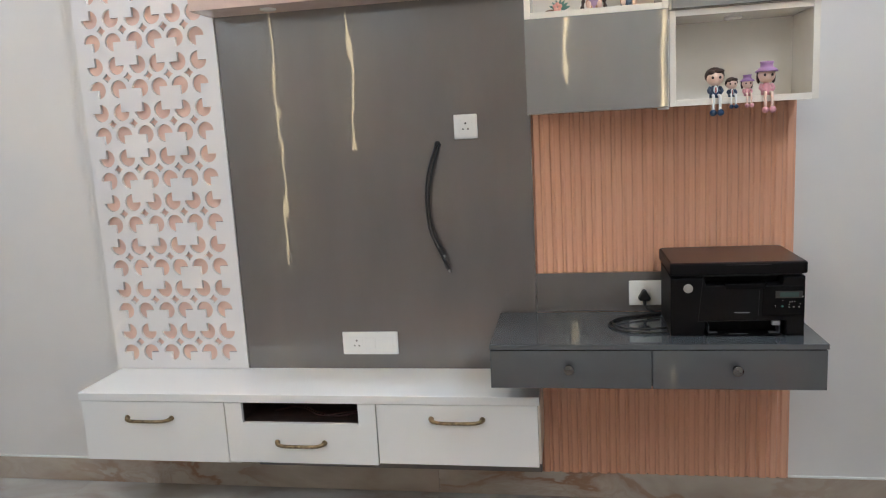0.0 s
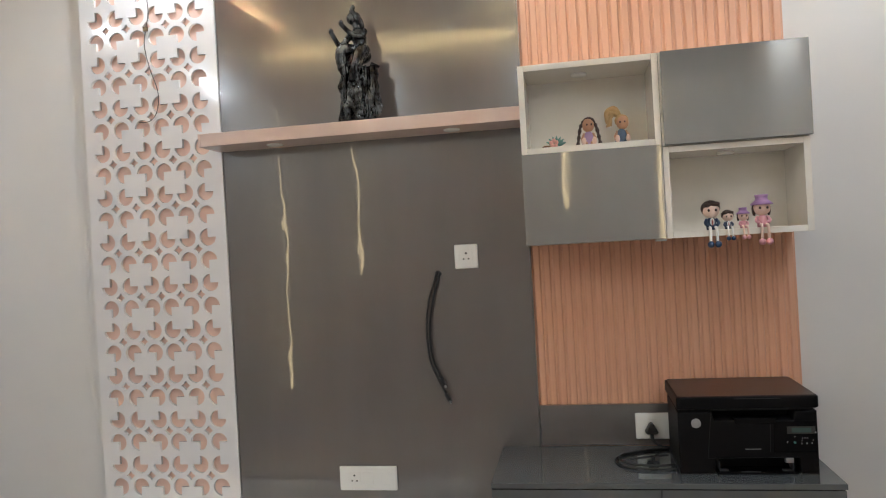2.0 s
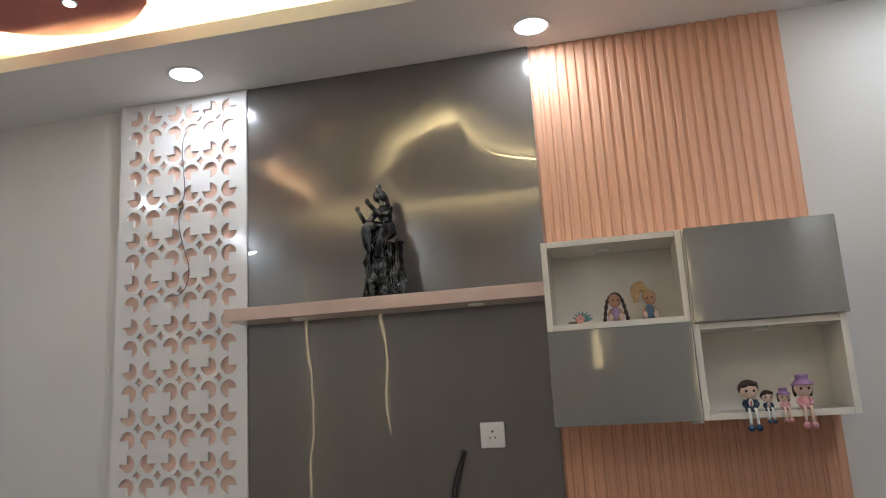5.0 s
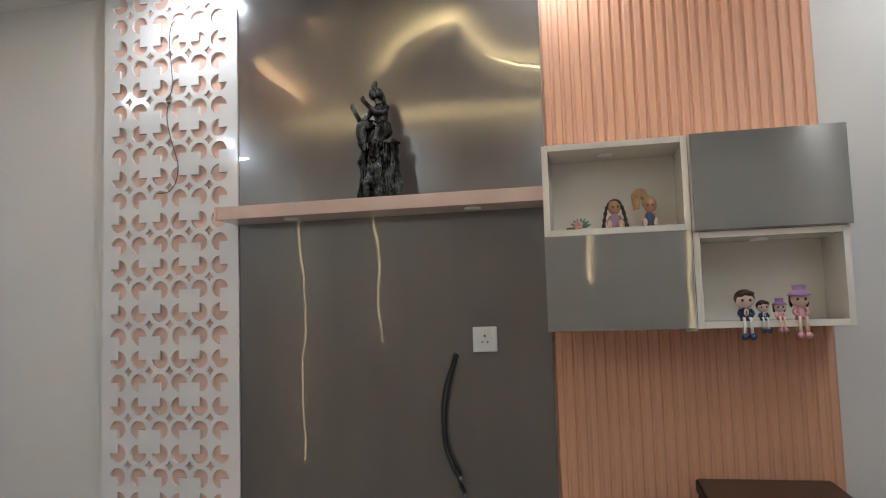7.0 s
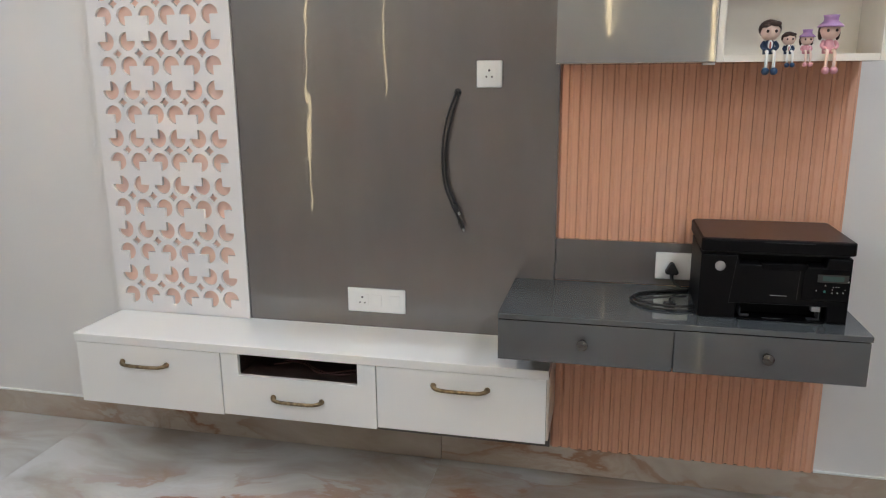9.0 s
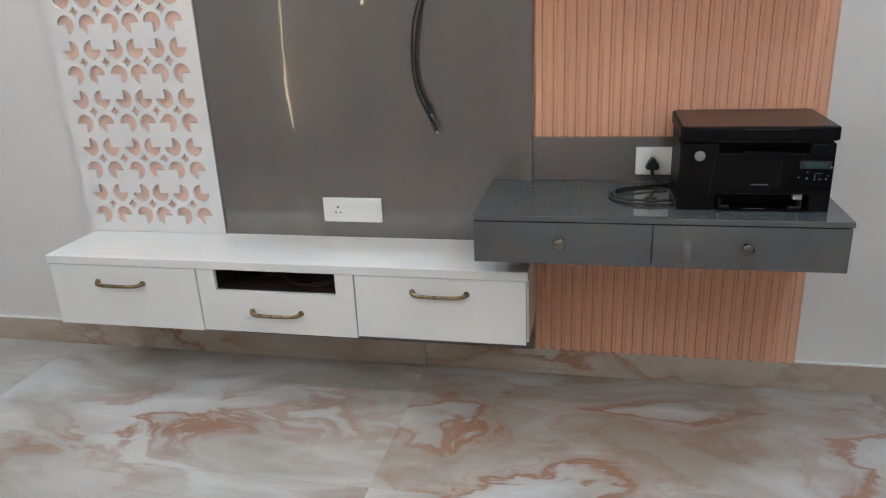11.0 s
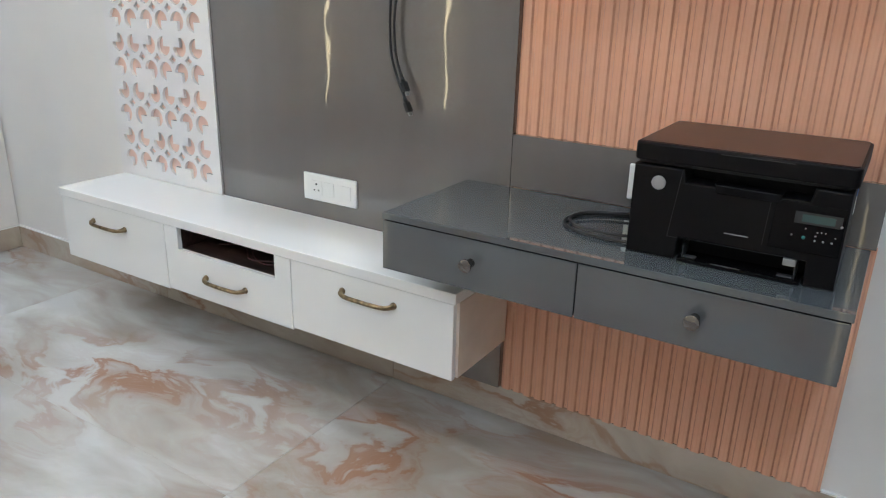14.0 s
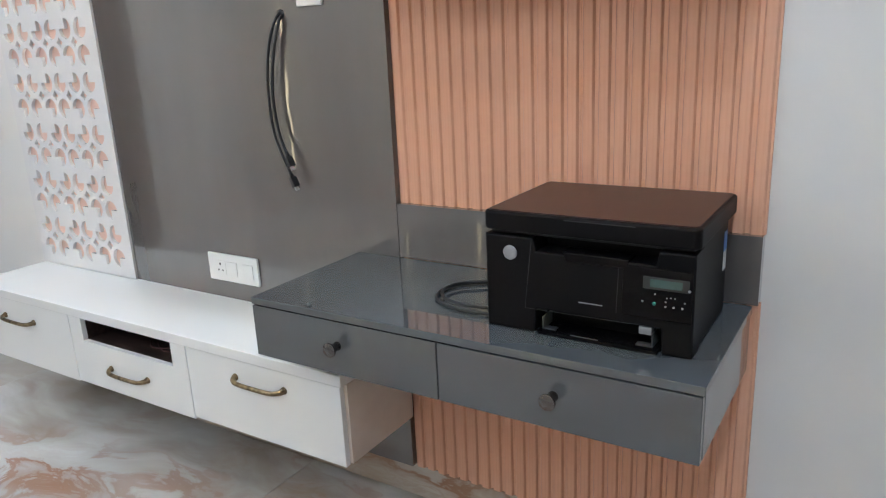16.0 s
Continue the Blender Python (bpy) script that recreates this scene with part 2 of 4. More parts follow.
def part(name, bm, material, parent, label="", origin=None, smooth=False):
    """Links a bmesh, drawn in world places, as one mesh under a thing or a part."""
    at = Vector(origin) if origin is not None else ORIGIN[parent]
    ob = new(name, finish(name, bm, material, at, smooth))
    ob.parent = parent
    ob.location = at - ORIGIN[parent]
    ORIGIN[ob] = at
    return tagged(ob, label)


def solo(name, bm, material, base, label, category="", group="", kind="", smooth=False):
    """A thing that is one mesh."""
    ob = new(name, finish(name, bm, material, base, smooth))
    ob.location = base
    ORIGIN[ob] = Vector(base)
    return tagged(ob, label, category, group, kind)


def box(x0, x1, y0, y1, z0, z1, bevel=0.0, bm=None, seg=2, index=0):
    """A box with rounded edges, added to bm or alone."""
    own = bmesh.new()
    bmesh.ops.create_cube(own, size=1.0)
    for v in own.verts:
        v.co = ((x0 + x1) / 2 + v.co.x * (x1 - x0), (y0 + y1) / 2 + v.co.y * (y1 - y0), (z0 + z1) / 2 + v.co.z * (z1 - z0))
    if bevel:
        bmesh.ops.bevel(own, geom=own.edges[:], offset=bevel, segments=seg, affect="EDGES", profile=0.5)
    for f in own.faces:
        f.material_index = index
    return join(bm, own)


def join(bm, own):
    if bm is None:
        return own
    me = bpy.data.meshes.new("tmp")
    own.to_mesh(me)
    own.free()
    bm.from_mesh(me)
    bpy.data.meshes.remove(me)
    return bm


def prism(outline, y0, y1, bm=None, bevel=0.0, index=0):
    """A flat outline in x and z, given depth from y0 to y1."""
    own = bmesh.new()
    a = [own.verts.new((x, y0, z)) for x, z in outline]
    b = [own.verts.new((x, y1, z)) for x, z in outline]
    own.faces.new(a)
    own.faces.new(b[::-1])
    for i in range(len(a)):
        j = (i + 1) % len(a)
        own.faces.new((a[j], a[i], b[i], b[j]))
    bmesh.ops.recalc_face_normals(own, faces=own.faces[:])
    if bevel:
        edges = [e for e in own.edges if abs(e.verts[0].co.y - e.verts[1].co.y) < 1e-6]
        bmesh.ops.bevel(own, geom=edges, offset=bevel, segments=2, affect="EDGES", profile=0.5)
    for f in own.faces:
        f.material_index = index
    return join(bm, own)


def lathe(profile, centre, axis="z", steps=24, bm=None, index=0, caps=True):
    """A turned shape: profile of (radius, along) about an axis through centre."""
    own = bmesh.new()
    rings = []
    for r, h in profile:
        ring = []
        for k in range(steps):
            c, s = math.cos(2 * math.pi * k / steps) * r, math.sin(2 * math.pi * k / steps) * r
            p = {"z": (c, s, h), "y": (c, h, s), "x": (h, c, s)}[axis]
            ring.append(own.verts.new(Vector(centre) + Vector(p)))
        rings.append(ring)
    for a, b in zip(rings, rings[1:]):
        for k in range(steps):
            own.faces.new((a[k], a[(k + 1) % steps], b[(k + 1) % steps], b[k]))
    if caps:
        own.faces.new(rings[0])
        own.faces.new(rings[-1])
    bmesh.ops.recalc_face_normals(own, faces=own.faces[:])
    for f in own.faces:
        f.material_index = index
        f.smooth = True
    return join(bm, own)


def spline(points, steps=8):
    """Points on a smooth line through the given ones."""
    pts = [Vector(p) for p in points]
    pts = [2 * pts[0] - pts[1], *pts, 2 * pts[-1] - pts[-2]]
    out = []
    for a, b, c, d in zip(pts, pts[1:], pts[2:], pts[3:]):
        for k in range(steps):
            t = k / steps
            out.append(0.5 * (2 * b + (c - a) * t + (2 * a - 5 * b + 4 * c - d) * t * t + (3 * b - a - 3 * c + d) * t ** 3))
    out.append(pts[-2])
    return out


def tube(points, radius, sides=8, bm=None, index=0):
    """A round bar along points; radius is one number or one for each point."""
    own = bmesh.new()
    pts = [Vector(p) for p in points]
    radii = radius if isinstance(radius, (list, tuple)) else [radius] * len(pts)
    side = None
    rings = []
    for i, p in enumerate(pts):
        ahead = (pts[min(i + 1, len(pts) - 1)] - pts[max(i - 1, 0)]).normalized()
        if side is None:
            side = ahead.orthogonal().normalized()
        side = (side - ahead * side.dot(ahead)).normalized()
        up = ahead.cross(side)
        rings.append([own.verts.new(p + radii[i] * (math.cos(2 * math.pi * k / sides) * side + math.sin(2 * math.pi * k / sides) * up))
                      for k in range(sides)])
    for a, b in zip(rings, rings[1:]):
        for k in range(sides):
            own.faces.new((a[k], a[(k + 1) % sides], b[(k + 1) % sides], b[k]))
    own.faces.new(rings[0][::-1])
    own.faces.new(rings[-1])
    bmesh.ops.recalc_face_normals(own, faces=own.faces[:])
    for f in own.faces:
        f.material_index = index
        f.smooth = True
    return join(bm, own)


def ball(centre, rx, ry, rz, bm=None, index=0, seg=16):
    own = bmesh.new()
    bmesh.ops.create_uvsphere(own, u_segments=seg, v_segments=max(8, seg // 2 + 2), radius=1.0)
    for v in own.verts:
        v.co = Vector(centre) + Vector((v.co.x * rx, v.co.y * ry, v.co.z * rz))
    for f in own.faces:
        f.material_index = index
        f.smooth = True
    return join(bm, own)


# ---- the room ----
WX0, WX1, WY0, WY1 = -2.78, 1.468, -3.46, 0.03
AX0, AY = -4.3, -1.3  # the room is wider past the dark door
solo("wall_north", box(WX0 - 0.12, WX1 + 0.12, WY1, WY1 + 0.12, 0, 3.3), M_WALL, (0, WY1 + 0.06, 0), "smooth off-white painted wall behind the media unit", "wall", kind="structure")
# south wall stays out of view; its dark tone holds back fill light
solo("wall_south", box(AX0 - 0.12, WX1 + 0.12, WY0 - 0.12, WY0, 0, 3.3), M_FARWALL, (0, WY0 - 0.06, 0), "unseen far wall, darkened to cut fill light, with upright light strips", "wall", kind="structure")
solo("wall_east", box(WX1, WX1 + 0.12, WY0 - 0.002, WY1 - 0.002, 0, 3.3), M_WALL, (WX1 + 0.06, -1.7, 0), "off-white painted wall beside the curtain", "wall", kind="structure")
solo("wall_west", box(WX0 - 0.12, WX0, AY, WY1 - 0.002, 0, 3.3), M_WALL, (WX0 - 0.06, -0.6, 0), "off-white painted wall with a dark door", "wall", kind="structure")
solo("wall_alcove_north", box(AX0, WX0 - 0.1205, AY + 0.0005, AY + 0.12, 0, 3.3), M_WALL, (-3.5, AY + 0.06, 0), "plain off-white painted return wall", "wall", kind="structure")
solo("wall_alcove_west", box(AX0 - 0.12, AX0, WY0 + 0.0005, AY + 0.12, 0, 3.3), M_WALL, (AX0 - 0.06, -2.3, 0), "plain off-white painted end wall", "wall", kind="structure")

# ceiling: a lowered border round a raised tray
PZ, TRAY = 3.035, 3.115  # undersides of the hung panels and of the tray
IN0, IN1, IN2, IN3 = -2.2, 0.95, -2.72, -0.455
bm = box(AX0, WX1, WY0, WY1, TRAY, 3.27)
for bx in ((WX0, WX1, IN3, WY1), (AX0, WX1, WY0, IN2), (WX0, IN0, IN2, IN3), (AX0, WX0, IN2, AY), (IN1, WX1, IN2, IN3)):
    box(*bx, CEIL, CEIL + 0.02, bm=bm)
for bx in ((IN0 - 0.02, IN1 + 0.02, IN3 - 0.006, IN3 + 0.014), (IN0 - 0.02, IN1 + 0.02, IN2 - 0.014, IN2 + 0.006), (IN0 - 0.014, IN0 + 0.006, IN2 + 0.007, IN3 - 0.007), (IN1 - 0.006, IN1 + 0.014, IN2 + 0.007, IN3 - 0.007)):
    box(*bx, CEIL - 0.003, CEIL + 0.055, bm=bm)
solo("ceiling", bm, M_CEIL, (-0.6, -1.7, 3.0), "white false ceiling with a raised tray and a lowered border", "ceiling", kind="structure")


def tape(points, label):
    bm = tube(points, 0.006, 6)
    return solo("light_tape", bm, M_WARMGLOW, points[0], label, "light tape", "ceiling light tapes")


tape([(IN0 + 0.0, IN3 + 0.07, CEIL + 0.035), (IN1, IN3 + 0.07, CEIL + 0.035)], "warm white light tape lying on the ceiling ledge")
tape([(IN0, IN2 - 0.07, CEIL + 0.035), (IN1, IN2 - 0.07, CEIL + 0.035)], "warm white light tape lying on the ceiling ledge")


def wave_panel(points, label, spot, hold, paint):
    """A free-form ceiling panel hung under the tray, with light tape round its back."""
    line = spline([(x, y, 0) for x, y in points + points[:1]], 8)[:-1]
    mid = sum(line, Vector()) / len(line)
    t = thing("ceiling_panel", (mid.x, mid.y, PZ), label, "ceiling panel", "ceiling panels")
    own = bmesh.new()
    lo = [own.verts.new((p.x, p.y, PZ)) for p in line]
    hi = [own.verts.new((p.x, p.y, PZ + 0.025)) for p in line]
    own.faces.new(lo[::-1])
    own.faces.new(hi)
    for i in range(len(lo)):
        j = (i + 1) % len(lo)
        own.faces.new((lo[i], lo[j], hi[j], hi[i]))
    bmesh.ops.recalc_face_normals(own, faces=own.faces[:])
    part("board", own, paint, t)
    part("hanger_block", box(hold[0] - 0.1, hold[0] + 0.1, hold[1] - 0.1, hold[1] + 0.1, PZ + 0.0252, TRAY - 0.0005), M_CEIL, t, "white painted hanger block")
    area = sum(a.x * b.y - b.x * a.y for a, b in zip(line, line[1:] + line[:1]))
    loop = []
    for k, p in enumerate(line):
        way = (line[(k + 1) % len(line)] - line[k - 1]).normalized()
        inward = Vector((-way.y, way.x, 0)) * (1 if area > 0 else -1)
        loop.append(p + inward * 0.02 + Vector((0, 0, PZ + 0.036)))
    part("light_tape", tube(loop + loop[:1], 0.005, 6), M_EDGEGLOW, t, "warm white light tape")
    sx, sy = spot
    part("spot_rim", lathe([(0.026, 0), (0.026, -0.004), (0.02, -0.005), (0.02, 0)], (sx, sy, PZ), steps=20, caps=False), M_PLATE, t, "small white spot rim")
    part("spot_lens", lathe([(0.019, -0.003), (0.019, -0.007)], (sx, sy, PZ), steps=20), M_COOLGLOW, t, "lit white spot lens")


wave_panel([(-1.29, -0.58), (-1.42, -0.49), (-1.59, -0.46), (-1.86, -0.55), (-2.06, -0.8), (-2.1, -1.2), (-2.08, -1.7), (-2.04, -2.25), (-1.86, -2.25), (-1.79, -1.84), (-1.8, -1.57),
            (-1.76, -1.25), (-1.55, -1.05), (-1.3, -0.92), (-1.21, -0.74)],
           "maroon rounded ceiling panel with a small spot", (-1.53, -0.67), (-1.75, -0.9), M_RED)
wave_panel([(-1.11, -1.68), (-1.0, -1.48), (-0.9, -1.29), (-0.78, -1.13), (-0.66, -1.04), (-0.5, -0.965), (-0.48, -1.29), (-0.405, -1.57), (-0.26, -1.75), (-0.15, -1.82), (0.2, -1.93),
            (0.42, -2.12), (0.2, -2.34), (-0.3, -2.38), (-0.85, -2.31), (-1.13, -2.1)],
           "white wavy ceiling panel with a small spot", (-0.62, -2.28), (-0.5, -2.0), M_CEIL)


def downlight(x, y):
    t = thing("downlight", (x, y, CEIL), "round recessed white ceiling downlight, lit", "downlight", "ceiling downlights")
    part("rim", lathe([(0.062, 0), (0.072, 0), (0.074, -0.003), (0.07, -0.006), (0.062, -0.006), (0.062, 0)], (x, y, CEIL), steps=28, caps=False), M_PLATE, t)
    part("diffuser", lathe([(0.061, 0), (0.061, -0.005)], (x, y, CEIL), steps=28), M_COOLGLOW, t, "glowing white diffuser")


for lx, ly in DOWNLIGHTS:
    downlight(lx, ly)


def light_strip(x, z0, z1):
    t = thing("wall_light_strip", (x, WY0, z0), "thin upright warm light strip on the wall", "light strip", "wall light strips")
    part("channel", box(x - 0.012, x + 0.012, WY0, WY0 + 0.012, z0, z1, 0.002), M_SILVER, t)
    part("diffuser", box(x - 0.008, x + 0.008, WY0 + 0.0125, WY0 + 0.016, z0 + 0.004, z1 - 0.004, 0.001), M_STRIPGLOW, t, "glowing warm diffuser")


light_strip(-3.68, 0.25, 2.85)
light_strip(-2.405, 0.32, 2.85)
light_strip(-1.712, 1.32, 2.6)
light_strip(0.135, 1.75, 2.6)
light_strip(0.83, 0.32, 2.85)

# skirting with a thin white bead on top
def skirting(x0, x1, y0, y1, beads):
    cx, cy = (x0 + x1) / 2, (y0 + y1) / 2
    t = thing("baseboard", (cx, cy, 0), "polished beige onyx skirting with a white bead", "skirting", kind="structure")
    part("skirting_tile", box(x0, x1, y0, y1, 0.001, 0.107, 0.001), M_SKIRT, t)
    for a, b in beads:
        part("bead", box(a, b, y0, y1, 0.1075, 0.114, 0.001), M_PLATE, t, "thin white bead")


skirting(WX0 + 0.011, -0.44, WY1 - 0.01, WY1 - 0.0005, [(WX0 + 0.011, -1.3)])
skirting(-0.438, WX1 - 0.011, WY1 - 0.01, WY1 - 0.0005, [(0.9, WX1 - 0.011)])
skirting(WX1 - 0.0105, WX1 - 0.0005, -0.17, WY1 - 0.0005, [(WX1 - 0.0105, WX1 - 0.0005)])
skirting(WX0 + 0.0005, WX0 + 0.0105, -0.163, WY1 - 0.0005, [(WX0 + 0.0005, WX0 + 0.0105)])

# dark door on the west wall
d = thing("door_1", (WX0, -0.8, 0), "dark stained wooden door in its frame", "door", kind="structure")
part("door_leaf", box(WX0 + 0.0005, WX0 + 0.03, -1.13, -0.25, 0.006, 2.06, 0.003), M_DARKWOOD, d)
for y0, y1, z0, z1 in ((-0.248, -0.164, 0, 2.13), (-1.22, -1.132, 0, 2.13), (-1.13, -0.25, 2.062, 2.13)):
    part("door_frame", box(WX0 + 0.0005, WX0 + 0.045, y0, y1, z0, z1, 0.003), M_DARKWOOD, d)
part("door_handle", tube([(WX0 + 0.03, -1.06, 1.02), (WX0 + 0.075, -1.06, 1.02), (WX0 + 0.08, -1.04, 1.02), (WX0 + 0.08, -0.94, 1.02)], 0.009), M_CHROME, d, "nickel lever handle")

# curtain on the east wall
t = thing("curtain", (1.43, -0.55, 0.02), "maroon floor-length curtain with pale flower print", "curtain")
own = bmesh.new()
cols = []
for i in range(121):
    u = i / 120
    y = -0.185 - 0.85 * u
    col = []
    for k in range(13):
        z = 0.045 + 2.4 * k / 12
        amp = 0.016 * (1.0 - 0.35 * k / 12)
        col.append(own.verts.new((1.435 + amp * math.sin(u * 46 + 0.6 * math.sin(u * 9)), y - 0.012 * math.sin(u * 60 + k * 0.1), z)))
    cols.append(col)
for a, b in zip(cols, cols[1:]):
    for k in range(12):
        own.faces.new((a[k], b[k], b[k + 1], a[k + 1]))
bmesh.ops.solidify(own, geom=own.faces[:], thickness=0.002)
part("cloth", own, M_CURTAIN, t, smooth=True)
part("rod", tube([(1.425, -0.06, 2.47), (1.425, -1.06, 2.47)], 0.012, 12), M_BRONZE, t, "bronze curtain rod")
for y in (-0.1, -1.02):
    part("bracket", box(1.425, WX1 - 0.0005, y - 0.008, y + 0.008, 2.45, 2.47, 0.002), M_BRONZE, t)

# ---- wall panels ----
solo("tv_wall_panel", box(-1.208, -0.0175, 0.0, WY1 - 0.0005, 0.112, CEIL - 0.0008, 0.0012), M_GREY, (-0.6, 0.015, 0.112), "tall grey high-gloss laminate panel on the wall", "wall panel")
solo("splashback_panel", box(-0.0155, 0.895, 0.0, WY1 - 0.0005, 0.7655, 0.914), M_GREY, (0.45, 0.015, 0.7655), "low grey gloss laminate strip above the desk", "wall panel")

# perforated lattice panel
LX0, LX1, LZ0, LZ1, LY = -1.802, -1.2085, 0.541, CEIL - 0.0008, -0.008
COLS = [-1.731, -1.640, -1.546, -1.463, -1.375, -1.288]
ROWS = [0.611 + 0.0907 * k for k in range(26)]
RAD = 0.0345


def pacman(cx, cz, sx, sz):
    """A disc less the quarter that points to (sx, sz)."""
    start = {(1, 1): 90, (-1, 1): 180, (-1, -1): 270, (1, -1): 0}[(sx, sz)]
    pts = [(cx, cz)]
    for k in range(19):
        a = radians(start + 270 * k / 18)
        pts.append((cx + RAD * math.cos(a), cz + RAD * math.sin(a)))
    return pts


holes = []
for r, z in enumerate(ROWS):
    for c, x in enumerate(COLS):
        holes.append(pacman(x, z, -1 if c % 2 == 0 else 1, -1 if r % 2 == 0 else 1))
for r in range(0, 25, 2):
    z = (ROWS[r] + ROWS[r + 1]) / 2
    for a, b in zip(COLS, COLS[1:]):
        x, h = (a + b) / 2, 0.0195
        pts = []
        for k in range(4):
            a0, a1 = radians(90 * k), radians(90 * k + 45)
            pts += [(x + h * math.cos(a0), z + h * math.sin(a0)), (x + 0.6 * h * math.cos(a1), z + 0.6 * h * math.sin(a1))]
        holes.append(pts)
cu = bpy.data.curves.new("lattice_outline", "CURVE")
cu.dimensions, cu.fill_mode, cu.extrude = "2D", "BOTH", 0.006
for pts in [[(LX0, LZ0), (LX1, LZ0), (LX1, LZ1), (LX0, LZ1)]] + holes:
    s = cu.splines.new("POLY")
    s.points.add(len(pts) - 1)
    for p, (x, z) in zip(s.points, pts):
        p.co = (x - LX0, z - LZ0, 0, 1)
    s.use_cyclic_u = True
tmp = new("lattice_tmp", cu)
bpy.context.view_layer.update()
lattice_mesh = bpy.data.meshes.new_from_object(tmp.evaluated_get(bpy.context.evaluated_depsgraph_get()))
bpy.data.objects.remove(tmp)
bpy.data.curves.remove(cu)
own = bmesh.new()
own.from_mesh(lattice_mesh)
bpy.data.meshes.remove(lattice_mesh)
for v in own.verts:
    v.co = (v.co.x + LX0, LY + 0.006 + v.co.z * -1, v.co.y + LZ0)
bmesh.ops.recalc_face_normals(own, faces=own.faces[:])
t = thing("lattice_screen", ((LX0 + LX1) / 2, 0, LZ0), "white lattice panel with cut circles and squares over peach backing", "wall panel")
part("lattice_board", own, M_LATTICE, t)
part("backing_board", box(LX0, LX1, LY + 0.0125, WY1 - 0.0005, LZ0, LZ1), [M_LATTICE], t, "white edge board")
part("inlay", box(LX0 + 0.02, LX1 - 0.02, LY + 0.0121, LY + 0.0124, LZ0 + 0.02, LZ1 - 0.02), M_PEACH, t, "matt peach inlay sheet")

# shelf across the grey panel
t = thing("wall_shelf", (-0.61, 0, 1.94), "long pale peach gloss floating shelf", "shelf")
bm = box(-1.2065, -0.0165, -0.174, -0.0005, 1.94, 1.988, 0.002)
box(-1.218, -1.2065, -0.174, -0.0086, 1.94, 1.988, 0.002, bm)
part("board", bm, M_SHELF, t)
for x in (-0.95, -0.27):
    part("puck_light", lathe([(0.03, 0), (0.03, -0.004), (0.024, -0.006)], (x, -0.09, 1.94), steps=20), M_PLATE, t, "small round white puck light")


# ---- low media cabinet ----
def bar_handle(parent, x, y, z, half=0.092):
    """A bowed bronze bar with flared feet, standing off a drawer front at y."""
    bm = bmesh.new()
    line = spline([(x - half, y - 0.002, z + 0.004), (x - half + 0.006, y - 0.016, z + 0.002), (x - half + 0.03, y - 0.026, z), (x, y - 0.027, z - 0.001),
                   (x + half - 0.03, y - 0.026, z), (x + half - 0.006, y - 0.016, z + 0.002), (x + half, y - 0.002, z + 0.004)], 4)
    n = len(line)
    tube(line, [0.0065 + 0.0035 * abs(2 * i / (n - 1) - 1) ** 3 for i in range(n)], 8, bm)
    for s in (-1, 1):
        lathe([(0.0105, 0), (0.0105, -0.003), (0.007, -0.006)], (x + s * half, y, z + 0.004), "y", 12, bm)
    return part("handle", bm, M_BRONZE, parent, "antique bronze bar handle", (x, y, z))


def drawer_unit(x0, x1, z0, label, niche=None, handle=(0, 0), side=M_WHITE):
    """A wall-hung unit with one drawer front, and an open slot over it where niche is given."""
    t = thing("media_cabinet", ((x0 + x1) / 2, -0.14, z0), label, "cabinet", "wall-hung media cabinets")
    if niche:
        n0, n1, nz = niche
        part("carcass", box(x0, x1, -0.2795, -0.0008, z0 + 0.004, nz - 0.012, 0.001), side, t)
        for a, b in ((x0, n0 - 0.012), (n1 + 0.012, x1)):
            part("side_block", box(a, b, -0.2795, -0.0008, nz - 0.0115, 0.508, 0.001), side, t)
        bm = box(n0 - 0.0115, n1 + 0.0115, -0.03, -0.0008, nz - 0.0115, 0.5073)
        box(n0 - 0.0115, n1 + 0.0115, -0.2795, -0.0305, nz - 0.0115, nz - 0.001, bm=bm)
        for a, b in ((n0 - 0.0115, n0 - 0.001), (n1 + 0.001, n1 + 0.0115)):
            box(a, b, -0.2795, -0.0305, nz, 0.5073, bm=bm)
        part("niche_lining", bm, M_DARKWOOD, t, "dark brown laminate niche lining")
        fb = [(x0 + 0.0015, z0), (x1 - 0.0015, z0), (x1 - 0.0015, 0.5065), (n1, 0.5065), (n1, nz), (n0, nz), (n0, 0.5065), (x0 + 0.0015, 0.5065)]
        front = part("drawer_front", prism(fb, -0.298, -0.2805, bevel=0.0012), M_WHITE, t)
    else:
        part("carcass", box(x0 + 0.002, x1 - 0.002 if side is M_WHITE else -0.0035, -0.2795, -0.0008, z0 + 0.004, 0.508, 0.001), side, t)
        front = part("drawer_front", box(x0 + 0.0015, x1 - 0.0015, -0.298, -0.2805, z0, 0.5065, 0.0015), M_WHITE, t)
    bar_handle(front, handle[0], -0.298, handle[1])


drawer_unit(-1.781, -1.182, 0.266, "white gloss wall-hung drawer unit with a bronze handle", handle=(-1.494, 0.438))
drawer_unit(-1.181, -0.594, 0.271, "white gloss drawer unit with a dark open slot", (-1.113, -0.662, 0.428), (-0.889, 0.350))
drawer_unit(-0.593, -0.010, 0.279, "white gloss drawer unit with a cream side under the desk", handle=(-0.298, 0.45), side=M_CREAM)
solo("media_worktop", box(-1.786, -0.004, -0.302, -0.0086, 0.5085, 0.5405, 0.0025), M_WHITE, (-0.88, -0.15, 0.5085), "long white gloss worktop over the drawer units", "worktop")
bm = box(-1.207, -0.004, -0.0084, -0.0006, 0.5085, 0.5405, 0.001)
solo("worktop_back_strip", bm, M_WHITE, (-0.6, -0.014, 0.5085), "white gloss strip closing the worktop to the panel", "worktop")
